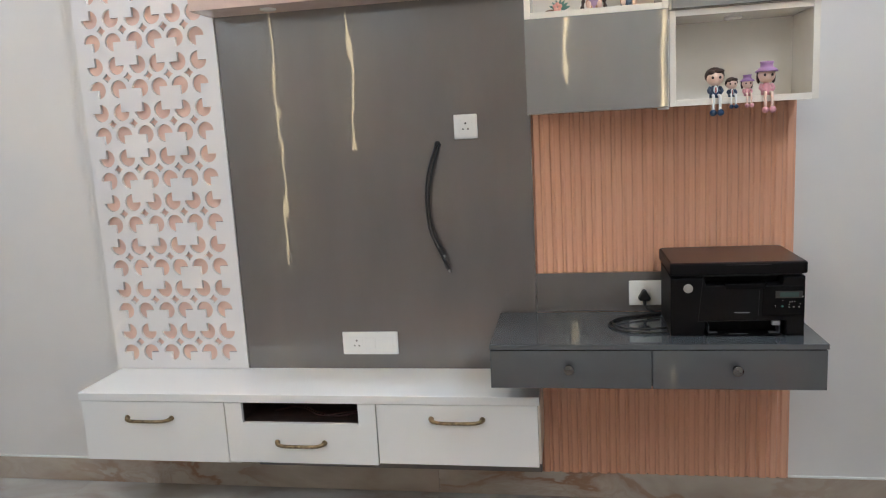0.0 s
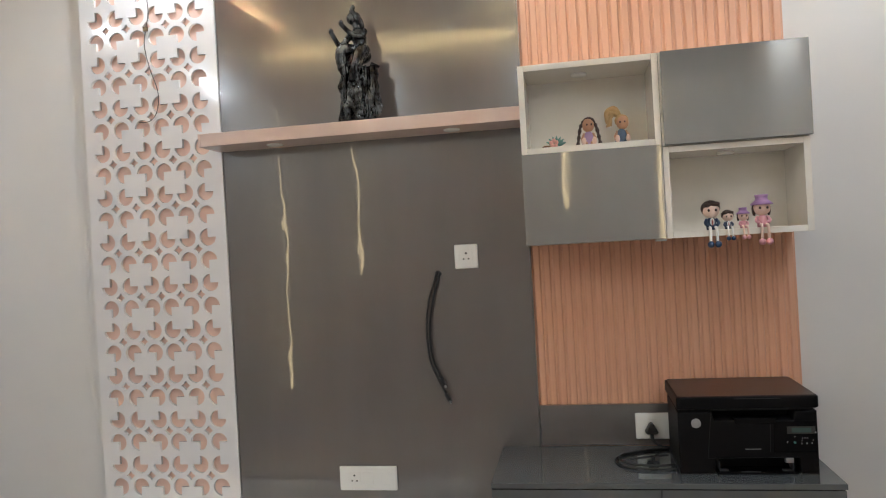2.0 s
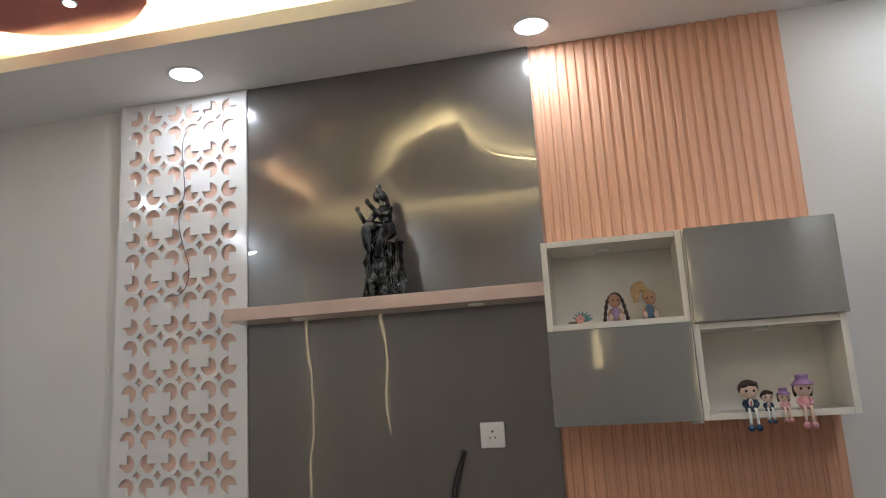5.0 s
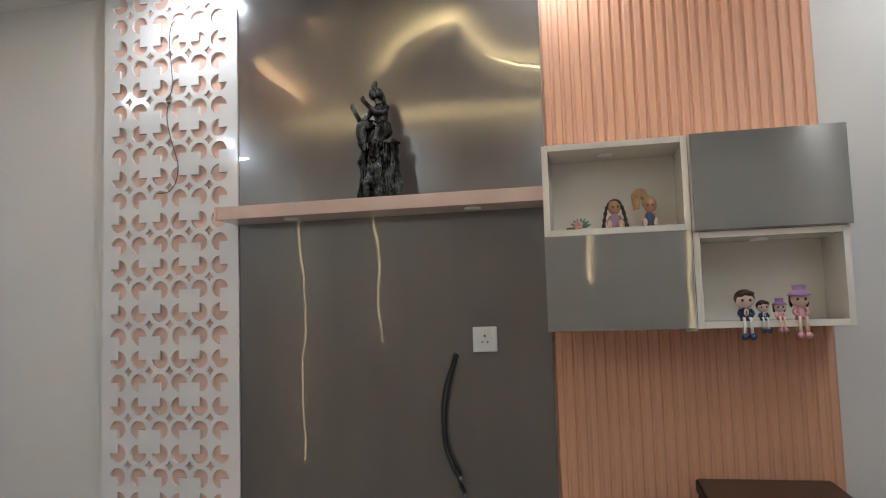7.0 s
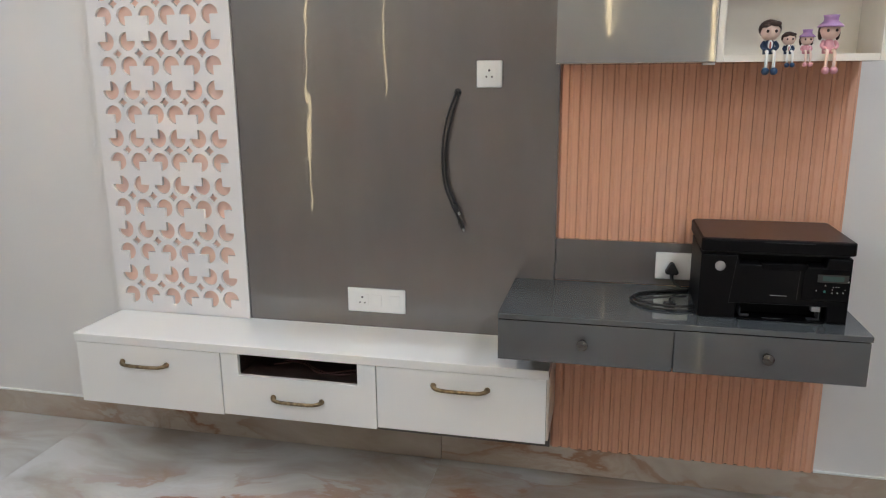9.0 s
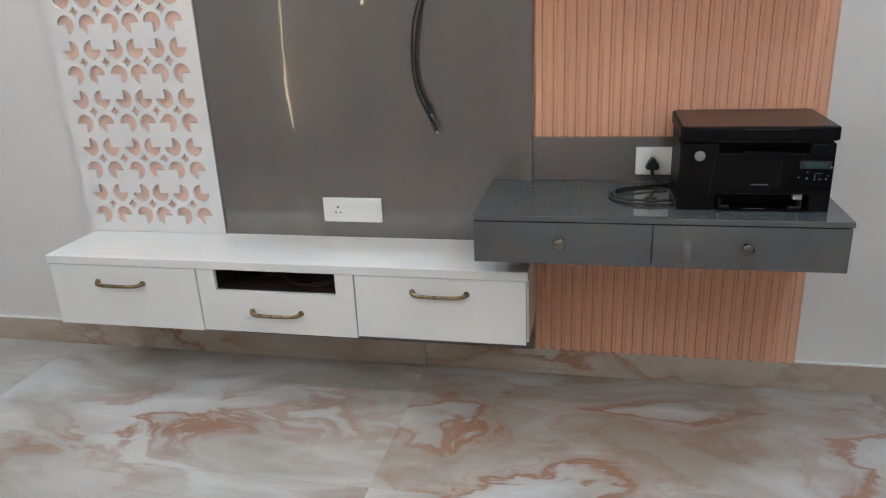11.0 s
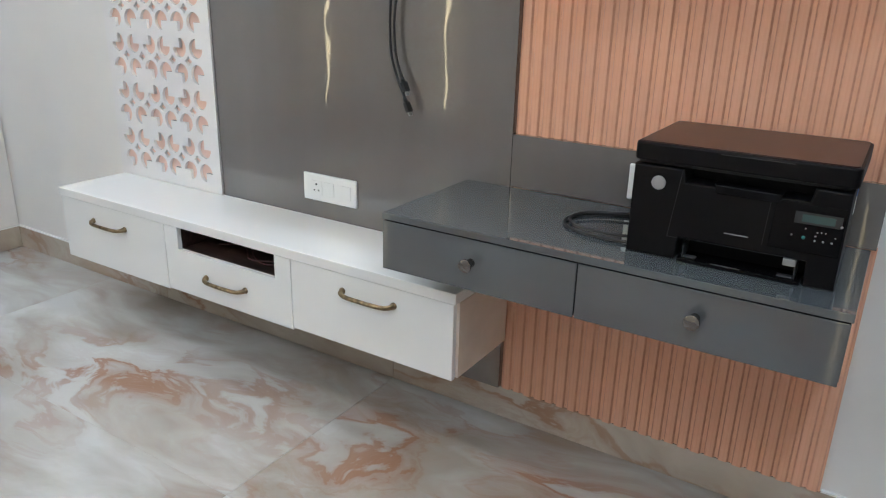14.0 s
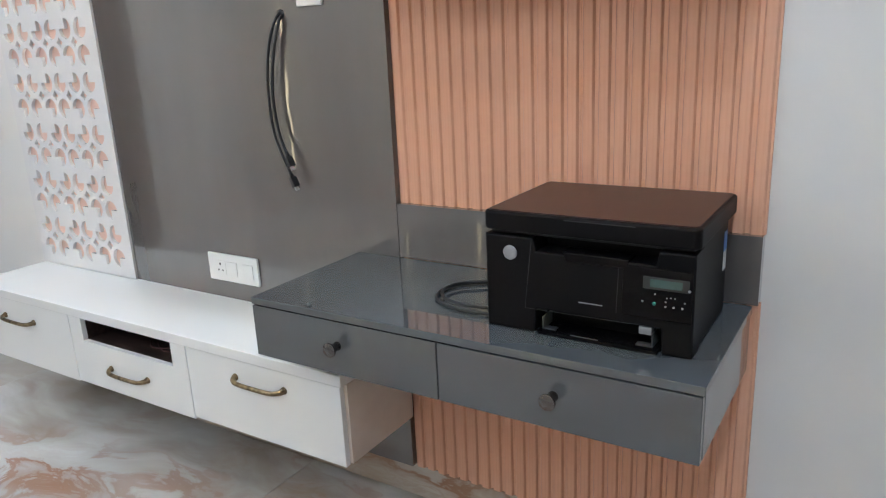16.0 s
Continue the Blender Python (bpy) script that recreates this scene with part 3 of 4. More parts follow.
for k, z in enumerate((0.436, 0.4385)):
    pts = spline([(-1.02 + 0.09 * i + 0.02 * k, -0.2 + 0.05 * math.sin(i * 1.7 + k), z + 0.003) for i in range(5)], 6)
    solo("loose_cable", tube(pts, 0.0025, 6), mat("red_brown_cable", (0.06, 0.018, 0.014), 0.5), pts[0], "thin red-brown cable lying in the cabinet slot", "cable", "loose cables")

# ---- floating desk ----
DX0, DX1, DY, DT = -0.156, 0.881, -0.416, 0.7645
t = thing("floating_desk", (0.36, -0.2, 0.617), "blue-grey gloss wall-hung desk with two drawers", "desk")
part("desktop", box(DX0, DX1 + 0.004, DY - 0.0005, -0.0008, 0.7475, DT, 0.0012), M_DESK, t)
bm = box(DX0 + 0.001, DX1 - 0.0175, -0.396, -0.0008, 0.619, 0.7465, 0.001)
part("carcass", bm, M_DESK, t)
part("side_panel", box(DX1 - 0.017, DX1 + 0.001, DY + 0.0185, -0.0008, 0.6185, 0.7468, 0.001), M_STEEL, t, "lighter grey side panel")


def knob(parent, x, y, z):
    prof = [(0.0105, 0), (0.0105, -0.002), (0.0095, -0.004), (0.0092, -0.018), (0.0105, -0.021), (0.0155, -0.0245), (0.0164, -0.0255), (0.0164, -0.0295), (0.0156, -0.0305)]
    return part("knob", lathe(prof, (x, y, z), "y", 28), M_CHROME, parent, "round polished nickel knob", (x, y, z))


for x0, x1, kx, kz in ((DX0 + 0.001, 0.3605, 0.101, 0.688), (0.3635, DX1, 0.616, 0.686)):
    f = part("drawer_front", box(x0, x1, DY, DY + 0.0175, 0.617, 0.7442, 0.0012), M_DESK, t)
    knob(f, kx, DY, kz)

# ---- wall cabinets: two open cubbies and two closed doors ----
HY, HB = -0.222, 0.0118


def cubby(x0, x1, z0, z1, label, puck):
    t = thing("open_wall_cubby", ((x0 + x1) / 2, -0.1, z0), label, "cubby", "wall cubbies")
    w = 0.02
    part("back_panel", box(x0 + w, x1 - w, HB - 0.012, HB - 0.0005, z0 + w, z1 - w), M_CUBBY, t)
    for a, b in ((x0, x0 + w), (x1 - w, x1)):
        part("side_board", box(a, b, HY, HB - 0.0005, z0, z1, 0.001), M_CUBBY, t)
    for a, b in ((z0, z0 + w), (z1 - w, z1)):
        part("level_board", box(x0 + w + 0.0005, x1 - w - 0.0005, HY, HB - 0.0005, a, b, 0.001), M_CUBBY, t)
    part("puck_light", lathe([(0.028, 0), (0.028, -0.006), (0.022, -0.009)], (puck, -0.11, z1 - w), steps=20), M_PLATE, t, "round white puck light")


def closed_cabinet(x0, x1, z0, z1, label, door_x0, door_x1, clip=None):
    t = thing("wall_cabinet", ((x0 + x1) / 2, -0.1, z0), label, "cabinet", "closed wall cabinets")
    part("carcass", box(x0, x1, HY + 0.0005, HB - 0.0005, z0, z1, 0.001), M_CUBBY, t)
    part("door", box(door_x0, door_x1, HY - 0.019, HY - 0.001, z0 + 0.001, z1 - 0.001, 0.0015), M_STEEL, t, "silver-grey gloss door")
    if clip:
        part("corner_clip", box(clip - 0.02, clip + 0.014, HY, HY + 0.03, z0 - 0.0075, z0 - 0.0005, 0.001), M_PLATE, t, "small white plastic clip")


cubby(-0.0145, 0.442, 1.811, 2.111, "ivory open wall cubby holding two small dolls", 0.19)
cubby(0.4435, 0.893, 1.503, 1.803, "ivory open wall cubby with figurines on its edge", 0.66)
closed_cabinet(0.4435, 0.893, 1.8045, 2.111, "closed grey wall cabinet with a plain flat door", 0.449, 0.899)
closed_cabinet(-0.0145, 0.442, 1.503, 1.81, "closed grey wall cabinet with a plain flat door", -0.0145, 0.437, 0.428)

# ---- fluted wall panels, slat by slat ----
def slat_mesh(name, z0, z1):
    """One upright slat, 36.6 mm wide: a flat crest between sloping grooves."""
    w, y_front, y_back = 0.03656, 0.0115, 0.0285
    rim = [0.0, 0.0042, 0.0078, 0.0092]
    deep = [0.0076, 0.0073, 0.0009, 0.0]
    prof = [(0.0, y_back)] + [(x, y_front + d) for x, d in zip(rim, deep)] + [(w - x, y_front + d) for x, d in zip(rim[::-1], deep[::-1])] + [(w, y_back)]
    own = bmesh.new()
    a = [own.verts.new((x, y, 0)) for x, y in prof]
    b = [own.verts.new((x, y, z1 - z0)) for x, y in prof]
    own.faces.new(a)
    own.faces.new(b[::-1])
    for i in range(len(prof)):
        j = (i + 1) % len(prof)
        own.faces.new((a[j], a[i], b[i], b[j]))
    bmesh.ops.recalc_face_normals(own, faces=own.faces[:])
    me = bpy.data.meshes.new(name)
    own.to_mesh(me)
    own.free()
    me.materials.append(M_SLAT)
    return me


def fluted(z0, z1, label):
    t = thing("fluted_panel", (0.0, 0.0, z0), label, "wall panel", "fluted wall panels")
    me = slat_mesh("slat", z0, z1)
    for k in range(25):
        ob = new("slat", me)
        ob.parent = t
        # small uneven steps at the ends
        ob.location = (-0.0165 + 0.03656 * k, 0.0004 * math.sin(k * 2.3), 0.0012 * math.sin(k * 1.9) if z0 < 0.5 else 0.0)


fluted(0.9145, CEIL - 0.001, "tall peach fluted wood panel behind the wall cabinets")
fluted(0.109, 0.764, "short peach fluted wood panel under the desk")

# ---- floor of large polished tiles ----
t = thing("floor", (0, 0, 0), "polished onyx-look marble tile floor with rust veins", "floor", kind="structure")
part("bed", box(AX0 - 0.1, WX1 + 0.1, WY0 - 0.1, WY1 + 0.1, -0.06, -0.0015), M_GROUT, t)
xs = [AX0, -3.62, -2.03, -0.44, 1.15, WX1]
ys = [WY0, -3.13, -2.33, -1.53, -0.735, WY1]
for a, b in zip(xs, xs[1:]):
    for c, e in zip(ys, ys[1:]):
        part("tile", box(a + 0.0008, b - 0.0008, c + 0.0008, e - 0.0008, -0.012, 0.0, 0.0006, seg=1), M_FLOOR, t, origin=((a + b) / 2, (c + e) / 2, 0))

# ---- sockets and switches ----
def plate(x0, x1, z0, z1, label, sockets, switches):
    t = thing("wall_socket", ((x0 + x1) / 2, 0, (z0 + z1) / 2), label, "socket", "wall sockets")
    part("cover_plate", box(x0, x1, -0.011, -0.0004, z0, z1, 0.004, seg=3), M_PLATE, t)
    zc = (z0 + z1) / 2
    for cx in sockets:
        p = part("socket_insert", box(cx - 0.024, cx + 0.024, -0.0125, -0.0112, zc - 0.024, zc + 0.024, 0.0006), M_PLATE, t)
        for dx, dz, w, h in ((0, 0.012, 0.004, 0.004), (-0.0095, -0.009, 0.0032, 0.0038), (0.0095, -0.009, 0.0032, 0.0038)):
            part("pin_hole", lathe([(w, 0), (w, -0.0006)], (cx + dx, -0.0126, zc + dz), "y", 10), M_PIN, p, "dark round pin hole")
    for cx in switches:
        part("rocker", prism([(cx - 0.021, zc - 0.023), (cx + 0.021, zc - 0.023), (cx + 0.021, zc + 0.023), (cx - 0.021, zc + 0.023)], -0.0135, -0.0112, bevel=0.0008), M_PLATE, t)


plate(-0.299, -0.211, 1.432, 1.522, "square white three-pin socket on the grey panel", [-0.255], [])
plate(-0.794, -0.567, 0.601, 0.694, "wide white socket plate with switches above the worktop", [-0.735], [-0.68, -0.608])
plate(0.324, 0.482, 0.790, 0.883, "white socket plate with a plug behind the printer", [0.377], [0.447])

# ---- power plug and its cable ----
t = thing("power_plug", (0.377, -0.013, 0.833), "black three-pin plug with a cable to the printer", "plug")
own = prism([(0.355, 0.822), (0.36, 0.815), (0.394, 0.815), (0.399, 0.822), (0.385, 0.848), (0.381, 0.852), (0.373, 0.852), (0.369, 0.848)], -0.046, -0.0136, bevel=0.003)
part("plug_body", own, M_BLACK, t)
pts = spline([(0.377, -0.036, 0.818), (0.378, -0.04, 0.8), (0.39, -0.045, 0.783), (0.42, -0.05, 0.771), (0.46, -0.036, 0.77)], 6)
part("plug_cable", tube(pts, [0.006] * 7 + [0.0038] * (len(pts) - 7), 8), M_BLACK, t)
t = thing("printer_cable", (0.3, -0.14, DT), "coiled black cable lying on the desk", "cable")
for k, (dx, dy, dz) in enumerate(((0, 0, 0.0045), (0.012, 0.012, 0.0115))):
    pts = spline([(0.4245, -0.066 - dy, DT + dz), (0.34 + dx, -0.09 - dy, DT + dz), (0.28 + dx, -0.125 - dy * 0.5, DT + dz), (0.248 + dx, -0.163, DT + dz), (0.243 + dx, -0.21, DT + dz),
                  (0.266 + dx, -0.255 + dy * 0.5, DT + dz), (0.315, -0.281 + dy, DT + dz), (0.375, -0.287 + dy, DT + dz), (0.4245, -0.287 + dy * 2, DT + dz)], 7)
    part("cable_turn", tube(pts, 0.0038, 8), M_BLACK, t)

# ---- video cables hanging from the panel ----
t = thing("cable_grommet", (-0.366, 0, 1.417), "small dark round cable hole in the panel", "grommet")
part("ring", lathe([(0.0125, 0), (0.0125, -0.0015), (0.009, -0.002)], (-0.366, -0.0004, 1.417), "y", 20), M_BLACK, t)


def video_cable(line, label):
    t = thing("video_cable", line[0], label, "cable", "hanging video cables")
    pts = spline(line, 8)
    part("cord", tube(pts, 0.0042, 8), M_BLACK, t)
    a, b = pts[-2], pts[-1]
    way = (b - a).normalized()
    part("strain_relief", tube([b - way * 0.004, b + way * 0.012], [0.005, 0.0065], 10), M_BLACK, t)
    own = box(-0.0115, 0.0115, -0.006, 0.006, 0.0, 0.03, 0.0015)
    own.transform(Matrix.Translation(b + way * 0.012) @ way.to_track_quat("Z", "Y").to_matrix().to_4x4())
    part("connector_shell", own, M_BLACK, t)
    own = box(-0.007, 0.007, -0.0022, 0.0022, 0.0, 0.011, 0.0005)
    own.transform(Matrix.Translation(b + way * 0.0421) @ way.to_track_quat("Z", "Y").to_matrix().to_4x4())
    part("connector_tip", own, M_SILVER, t, "bare metal connector tip")


video_cable([(-0.370, -0.002, 1.419), (-0.377, -0.02, 1.394), (-0.402, -0.027, 1.32), (-0.415, -0.03, 1.22), (-0.41, -0.032, 1.11), (-0.389, -0.033, 1.045), (-0.36, -0.033, 0.983)],
            "black video cable with a bare connector, hanging from the panel")
video_cable([(-0.362, -0.002, 1.416), (-0.366, -0.014, 1.392), (-0.388, -0.02, 1.32), (-0.405, -0.022, 1.225), (-0.405, -0.022, 1.14), (-0.395, -0.023, 1.085), (-0.376, -0.024, 1.04)],
            "shorter black video cable, hanging from the panel")

# thin wire over the lattice
t = thing("lattice_wire", (-1.495, -0.03, 2.45), "thin dark wire hanging over the lattice panel", "wire")
pts = spline([(-1.487, 0.0035, 2.795), (-1.495, -0.0105, 2.77), (-1.503, -0.0115, 2.71), (-1.494, -0.0115, 2.6), (-1.490, -0.0115, 2.52), (-1.503, -0.0125, 2.462), (-1.514, -0.0115, 2.39),
              (-1.496, -0.0115, 2.3), (-1.466, -0.0115, 2.2), (-1.475, -0.0115, 2.125), (-1.508, -0.0115, 2.089), (-1.558, -0.0115, 2.086)], 6)
part("cord", tube(pts, 0.0016, 6), M_CABLE, t)
part("joint_block", box(-1.513, -1.495, -0.02, -0.0084, 2.449, 2.467, 0.002), M_BRONZE, t, "small brass joint block")

# ---- printer ----
def slab(x0, x1, y0, y1, z0, z1, corner, edge):
    """A flat block whose upright corners are well rounded and whose other edges are softened."""
    own = box(x0, x1, y0, y1, z0, z1)
    up = [e for e in own.edges if abs(e.verts[0].co.z - e.verts[1].co.z) > 1e-5]
    bmesh.ops.bevel(own, geom=up, offset=corner, segments=5, affect="EDGES", profile=0.5)
    flat = [e for e in own.edges if abs(e.verts[0].co.z - e.verts[1].co.z) < 1e-5]
    bmesh.ops.bevel(own, geom=flat, offset=edge, segments=2, affect="EDGES", profile=0.5)
    return own


PX0, PX1, PY0, PY1 = 0.432, 0.839, -0.323, -0.045
t = thing("printer", (0.635, -0.18, DT), "black laser printer with a flat scanner lid, on the desk", "printer")
body = part("body", slab(PX0 + 0.002, PX1 - 0.003, -0.262, PY1, 0.7652, 0.9575, 0.008, 0.002), M_PRINTER, t)
shell = [(PX0, 0.7652), (0.536, 0.7652), (0.539, 0.814), (0.783, 0.814), (0.786, 0.7652), (PX1, 0.7652), (PX1, 0.957), (0.776, 0.957), (0.77, 0.931), (0.541, 0.931), (0.534, 0.957), (PX0, 0.957)]
part("front_shell", prism(shell, PY0, -0.2625, bevel=0.0035), M_PRINTER, t)
for quad in ([(0.516, 0.812), (0.5172, 0.812), (0.5322, 0.953), (0.531, 0.953)], [(0.7, 0.832), (0.7011, 0.832), (0.7045, 0.92), (0.7033, 0.92)], [(0.517, 0.8125), (0.782, 0.8155), (0.782, 0.8164), (0.517, 0.8135)]):
    part("seam", prism(quad, PY0 - 0.0005, PY0 - 0.0001), M_GAP, t, "thin dark seam of the front cover")
part("name_bar", box(0.628, 0.674, PY0 - 0.0008, PY0 - 0.0001, 0.8405, 0.8425), M_PRINT, t, "thin grey bar of small print")
part("output_lip", prism([(0.596, 0.937), (0.724, 0.937), (0.718, 0.919), (0.603, 0.919)], PY0 - 0.004, -0.285, bevel=0.002), M_PRGLOSS, t, "glossy paper output lip")
part("badge", lathe([(0.0148, 0), (0.0148, -0.0012), (0.0138, -0.002)], (0.486, PY0 - 0.0003, 0.923), "y", 28), M_SILVER, t, "round plain silver badge")
panel = part("control_panel", prism([(0.7105, 0.832), (0.836, 0.832), (0.836, 0.925), (0.714, 0.927)], PY0 - 0.0035, PY0 - 0.0002, bevel=0.0012), M_PRGLOSS, t, "glossy control panel with a small display")
yb = PY0 - 0.0039
part("display_frame", box(0.75, 0.831, yb - 0.0008, yb, 0.8885, 0.9115, 0.0004), M_GAP, panel, "black display frame")
part("display", box(0.763, 0.819, yb - 0.0018, yb - 0.0009, 0.893, 0.9075, 0.0003), M_SCREEN, panel, "grey-green display")
for x, z, rad, m in ((0.768, 0.884, 0.0018, M_PRINT), (0.789, 0.8795, 0.0016, M_PRINT), (0.796, 0.8805, 0.0016, M_PRINT), (0.803, 0.8805, 0.0016, M_PRINT),
                     (0.746, 0.868, 0.0022, M_PRINT), (0.767, 0.866, 0.0042, M_TEAL), (0.787, 0.872, 0.002, M_PRINT), (0.787, 0.863, 0.0022, M_PRINT),
                     (0.801, 0.8635, 0.0024, M_PRINT), (0.816, 0.864, 0.0024, M_PRINT), (0.82, 0.874, 0.0015, M_PRINT), (0.827, 0.897, 0.003, M_PRINT)):
    part("button", lathe([(rad * 0.85, 0), (rad * 0.85, -0.001)], (x + 0.004, yb, z - 0.004), "y", 10), m, panel)
# paper tray set into the opening at the foot
tray = part("paper_tray", slab(0.543, 0.779, -0.329, -0.264, 0.7656, 0.7712, 0.004, 0.001), M_PRGLOSS, t, "black paper tray")
for x0, x1, foot in ((0.55, 0.553, (0.5535, 0.578)), (0.765, 0.768, (0.736, 0.7645))):
    bm = box(x0, x1, -0.316, -0.272, 0.7715, 0.797, 0.0008)
    box(*foot, -0.316, -0.3, 0.7715, 0.7745, 0.0008, bm)
    part("side_guide", bm, M_TRAYCLEAR, tray, "grey translucent paper guide")
part("paper_stop", box(0.612, 0.668, -0.327, -0.3245, 0.7714, 0.7728, 0.0004), M_TRAYCLEAR, tray, "grey translucent paper stop")
part("guide_tab", slab(0.743, 0.767, -0.3225, -0.305, 0.7985, 0.8125, 0.002, 0.001), M_SILVER, tray, "silver paper guide tab")
part("scanner_bed", box(0.438, 0.833, -0.308, -0.03, 0.9577, 0.9662, 0.002), M_GAP, t, "dark gap under the lid")
lid = part("scanner_lid", slab(0.43, 0.846, -0.328, -0.018, 0.9665, 1.0045, 0.014, 0.0045), M_PRINTER, t)
part("lid_top", slab(0.4365, 0.8395, -0.3215, -0.0245, 1.0046, 1.0066, 0.011, 0.0008), M_LID, lid, "dark brown textured lid top")
part("lid_grip", box(0.6, 0.735, -0.3292, -0.3279, 0.9975, 0.9992, 0.0004), M_GAP, lid, "dark finger groove")
part("side_label", box(PX1 - 0.0028, PX1 - 0.0018, -0.085, -0.06, 0.86, 0.9, 0.0002), M_PLATE, t, "white paper label")
part("side_label", box(PX1 - 0.0028, PX1 - 0.0018, -0.085, -0.06, 0.9005, 0.94, 0.0002), M_BLUELABEL, t, "blue paper label")

# ---- statue on the shelf ----
M_STATUE = mat("dark_bronze_with_highlights", (0.05, 0.045, 0.045), 0.24, 0.85)
# blue-grey highlights on the dark bronze, painted into the colour as patches
vary(M_STATUE, (0.01, 0.0075, 0.007), (0.13, 0.145, 0.155), (1, 1, 0.4), 34.0, 7.0, 0.42, 0.72)
bump(M_STATUE, 70.0, 0.9, 0.006, (1, 1, 0.35), 5.0)
random.seed(4)
own = bmesh.new()
SZ, SY = 1.988, -0.1
for k in range(13):
    a = k * 2.4
    r = 0.018 + 0.034 * ((k * 7) % 5) / 5
    cx, cy = -0.598 + r * 1.35 * math.cos(a), SY + r * 0.8 * math.sin(a)
    top = 0.155 + 0.04 * ((k * 5) % 7) / 7
    line = [(cx + 0.012 * math.cos(a), cy + 0.01 * math.sin(a), SZ + 0.0004), (cx + random.uniform(-0.008, 0.008), cy, SZ + top * 0.4),
            (cx + random.uniform(-0.008, 0.008), cy, SZ + top * 0.8), (cx * 0.9 - 0.0598, cy * 0.9 - 0.01, SZ + top)]
    line = spline(line, 6)
    tube(line, [0.024 * (1 - 0.35 * i / len(line)) * (1 + 0.2 * math.sin(i * 1.3 + k)) for i in range(len(line))], 8, own)
tube(spline([(-0.545, SY - 0.03, SZ + 0.02), (-0.528, SY - 0.03, SZ + 0.045), (-0.525, SY - 0.025, SZ + 0.07)], 4), [0.018, 0.02, 0.02, 0.018, 0.016, 0.016, 0.014, 0.012, 0.01], 8, own)
for cx, high, thick in ((-0.648, 0.19, 0.021), (-0.612, 0.215, 0.025), (-0.545, 0.198, 0.02), (-0.572, 0.2, 0.024)):
    line = spline([(cx - 0.004, SY - 0.012, SZ + 0.0004), (cx + 0.005, SY - 0.018, SZ + high * 0.4), (cx - 0.003, SY - 0.012, SZ + high * 0.75), (cx, SY - 0.012, SZ + high)], 6)
    tube(line, [thick * (1 + 0.1 * math.sin(i * 1.1 + cx * 40)) for i in range(len(line))], 9, own)
ball((-0.595, SY, SZ + 0.246), 0.044, 0.036, 0.03, own)
ball((-0.615, SY - 0.03, SZ + 0.215), 0.03, 0.022, 0.04, own)
tube(spline([(-0.588, SY, SZ + 0.25), (-0.59, SY, SZ + 0.285), (-0.596, SY, SZ + 0.322), (-0.603, SY, SZ + 0.346), (-0.609, SY, SZ + 0.368)], 4),
     [0.029, 0.026, 0.0245, 0.024, 0.024, 0.025, 0.0265, 0.029, 0.031, 0.031, 0.029, 0.024, 0.016, 0.0115, 0.0105, 0.0105, 0.0105], 12, own)
ball((-0.619, SY - 0.006, SZ + 0.386), 0.0165, 0.019, 0.0215, own)
ball((-0.606, SY + 0.008, SZ + 0.392), 0.0205, 0.02, 0.021, own)
tube(spline([(-0.597, SY + 0.008, SZ + 0.39), (-0.585, SY + 0.006, SZ + 0.37), (-0.577, SY + 0.004, SZ + 0.338)], 4), [0.012, 0.012, 0.012, 0.011, 0.011, 0.01, 0.009, 0.007, 0.005], 8, own)
tube(spline([(-0.613, SY, SZ + 0.404), (-0.617, SY, SZ + 0.42), (-0.611, SY, SZ + 0.43), (-0.616, SY, SZ + 0.437)], 3), [0.011, 0.011, 0.0105, 0.01, 0.0095, 0.009, 0.0085, 0.008, 0.0065, 0.004], 8, own)
ARM, FORE, LEG = [0.0135, 0.012, 0.0105, 0.009, 0.008], [0.013, 0.0115, 0.01, 0.009, 0.008], [0.028, 0.027, 0.025, 0.021, 0.016]
for line, wide in (([(-0.623, SY - 0.002, SZ + 0.334), (-0.64, SY - 0.01, SZ + 0.305), (-0.661, SY - 0.02, SZ + 0.287), (-0.675, SY - 0.03, SZ + 0.306), (-0.686, SY - 0.035, SZ + 0.33)], ARM),
                   ([(-0.572, SY - 0.002, SZ + 0.338), (-0.575, SY - 0.022, SZ + 0.317), (-0.596, SY - 0.044, SZ + 0.309), (-0.62, SY - 0.05, SZ + 0.328), (-0.641, SY - 0.05, SZ + 0.352)], FORE),
                   ([(-0.604, SY - 0.006, SZ + 0.252), (-0.628, SY - 0.03, SZ + 0.262), (-0.65, SY - 0.044, SZ + 0.254), (-0.65, SY - 0.044, SZ + 0.215), (-0.638, SY - 0.046, SZ + 0.17)], LEG),
                   ([(-0.583, SY - 0.008, SZ + 0.25), (-0.572, SY - 0.035, SZ + 0.256), (-0.58, SY - 0.052, SZ + 0.236), (-0.598, SY - 0.056, SZ + 0.19), (-0.607, SY - 0.058, SZ + 0.143)], LEG)):
    pts = spline(line, 5)
    tube(pts, [wide[min(4, i // 5)] + (wide[min(4, i // 5 + 1)] - wide[min(4, i // 5)]) * (i % 5) / 5 for i in range(len(pts))], 10, own)
ball((-0.6885, SY - 0.036, SZ + 0.338), 0.009, 0.007, 0.012, own)
ball((-0.6445, SY - 0.05, SZ + 0.36), 0.0085, 0.007, 0.012, own)
tube(spline([(-0.55, SY - 0.02, SZ + 0.205), (-0.532, SY - 0.02, SZ + 0.2), (-0.52, SY - 0.02, SZ + 0.196)], 3), [0.012, 0.011, 0.01, 0.009, 0.008, 0.006, 0.004], 8, own)
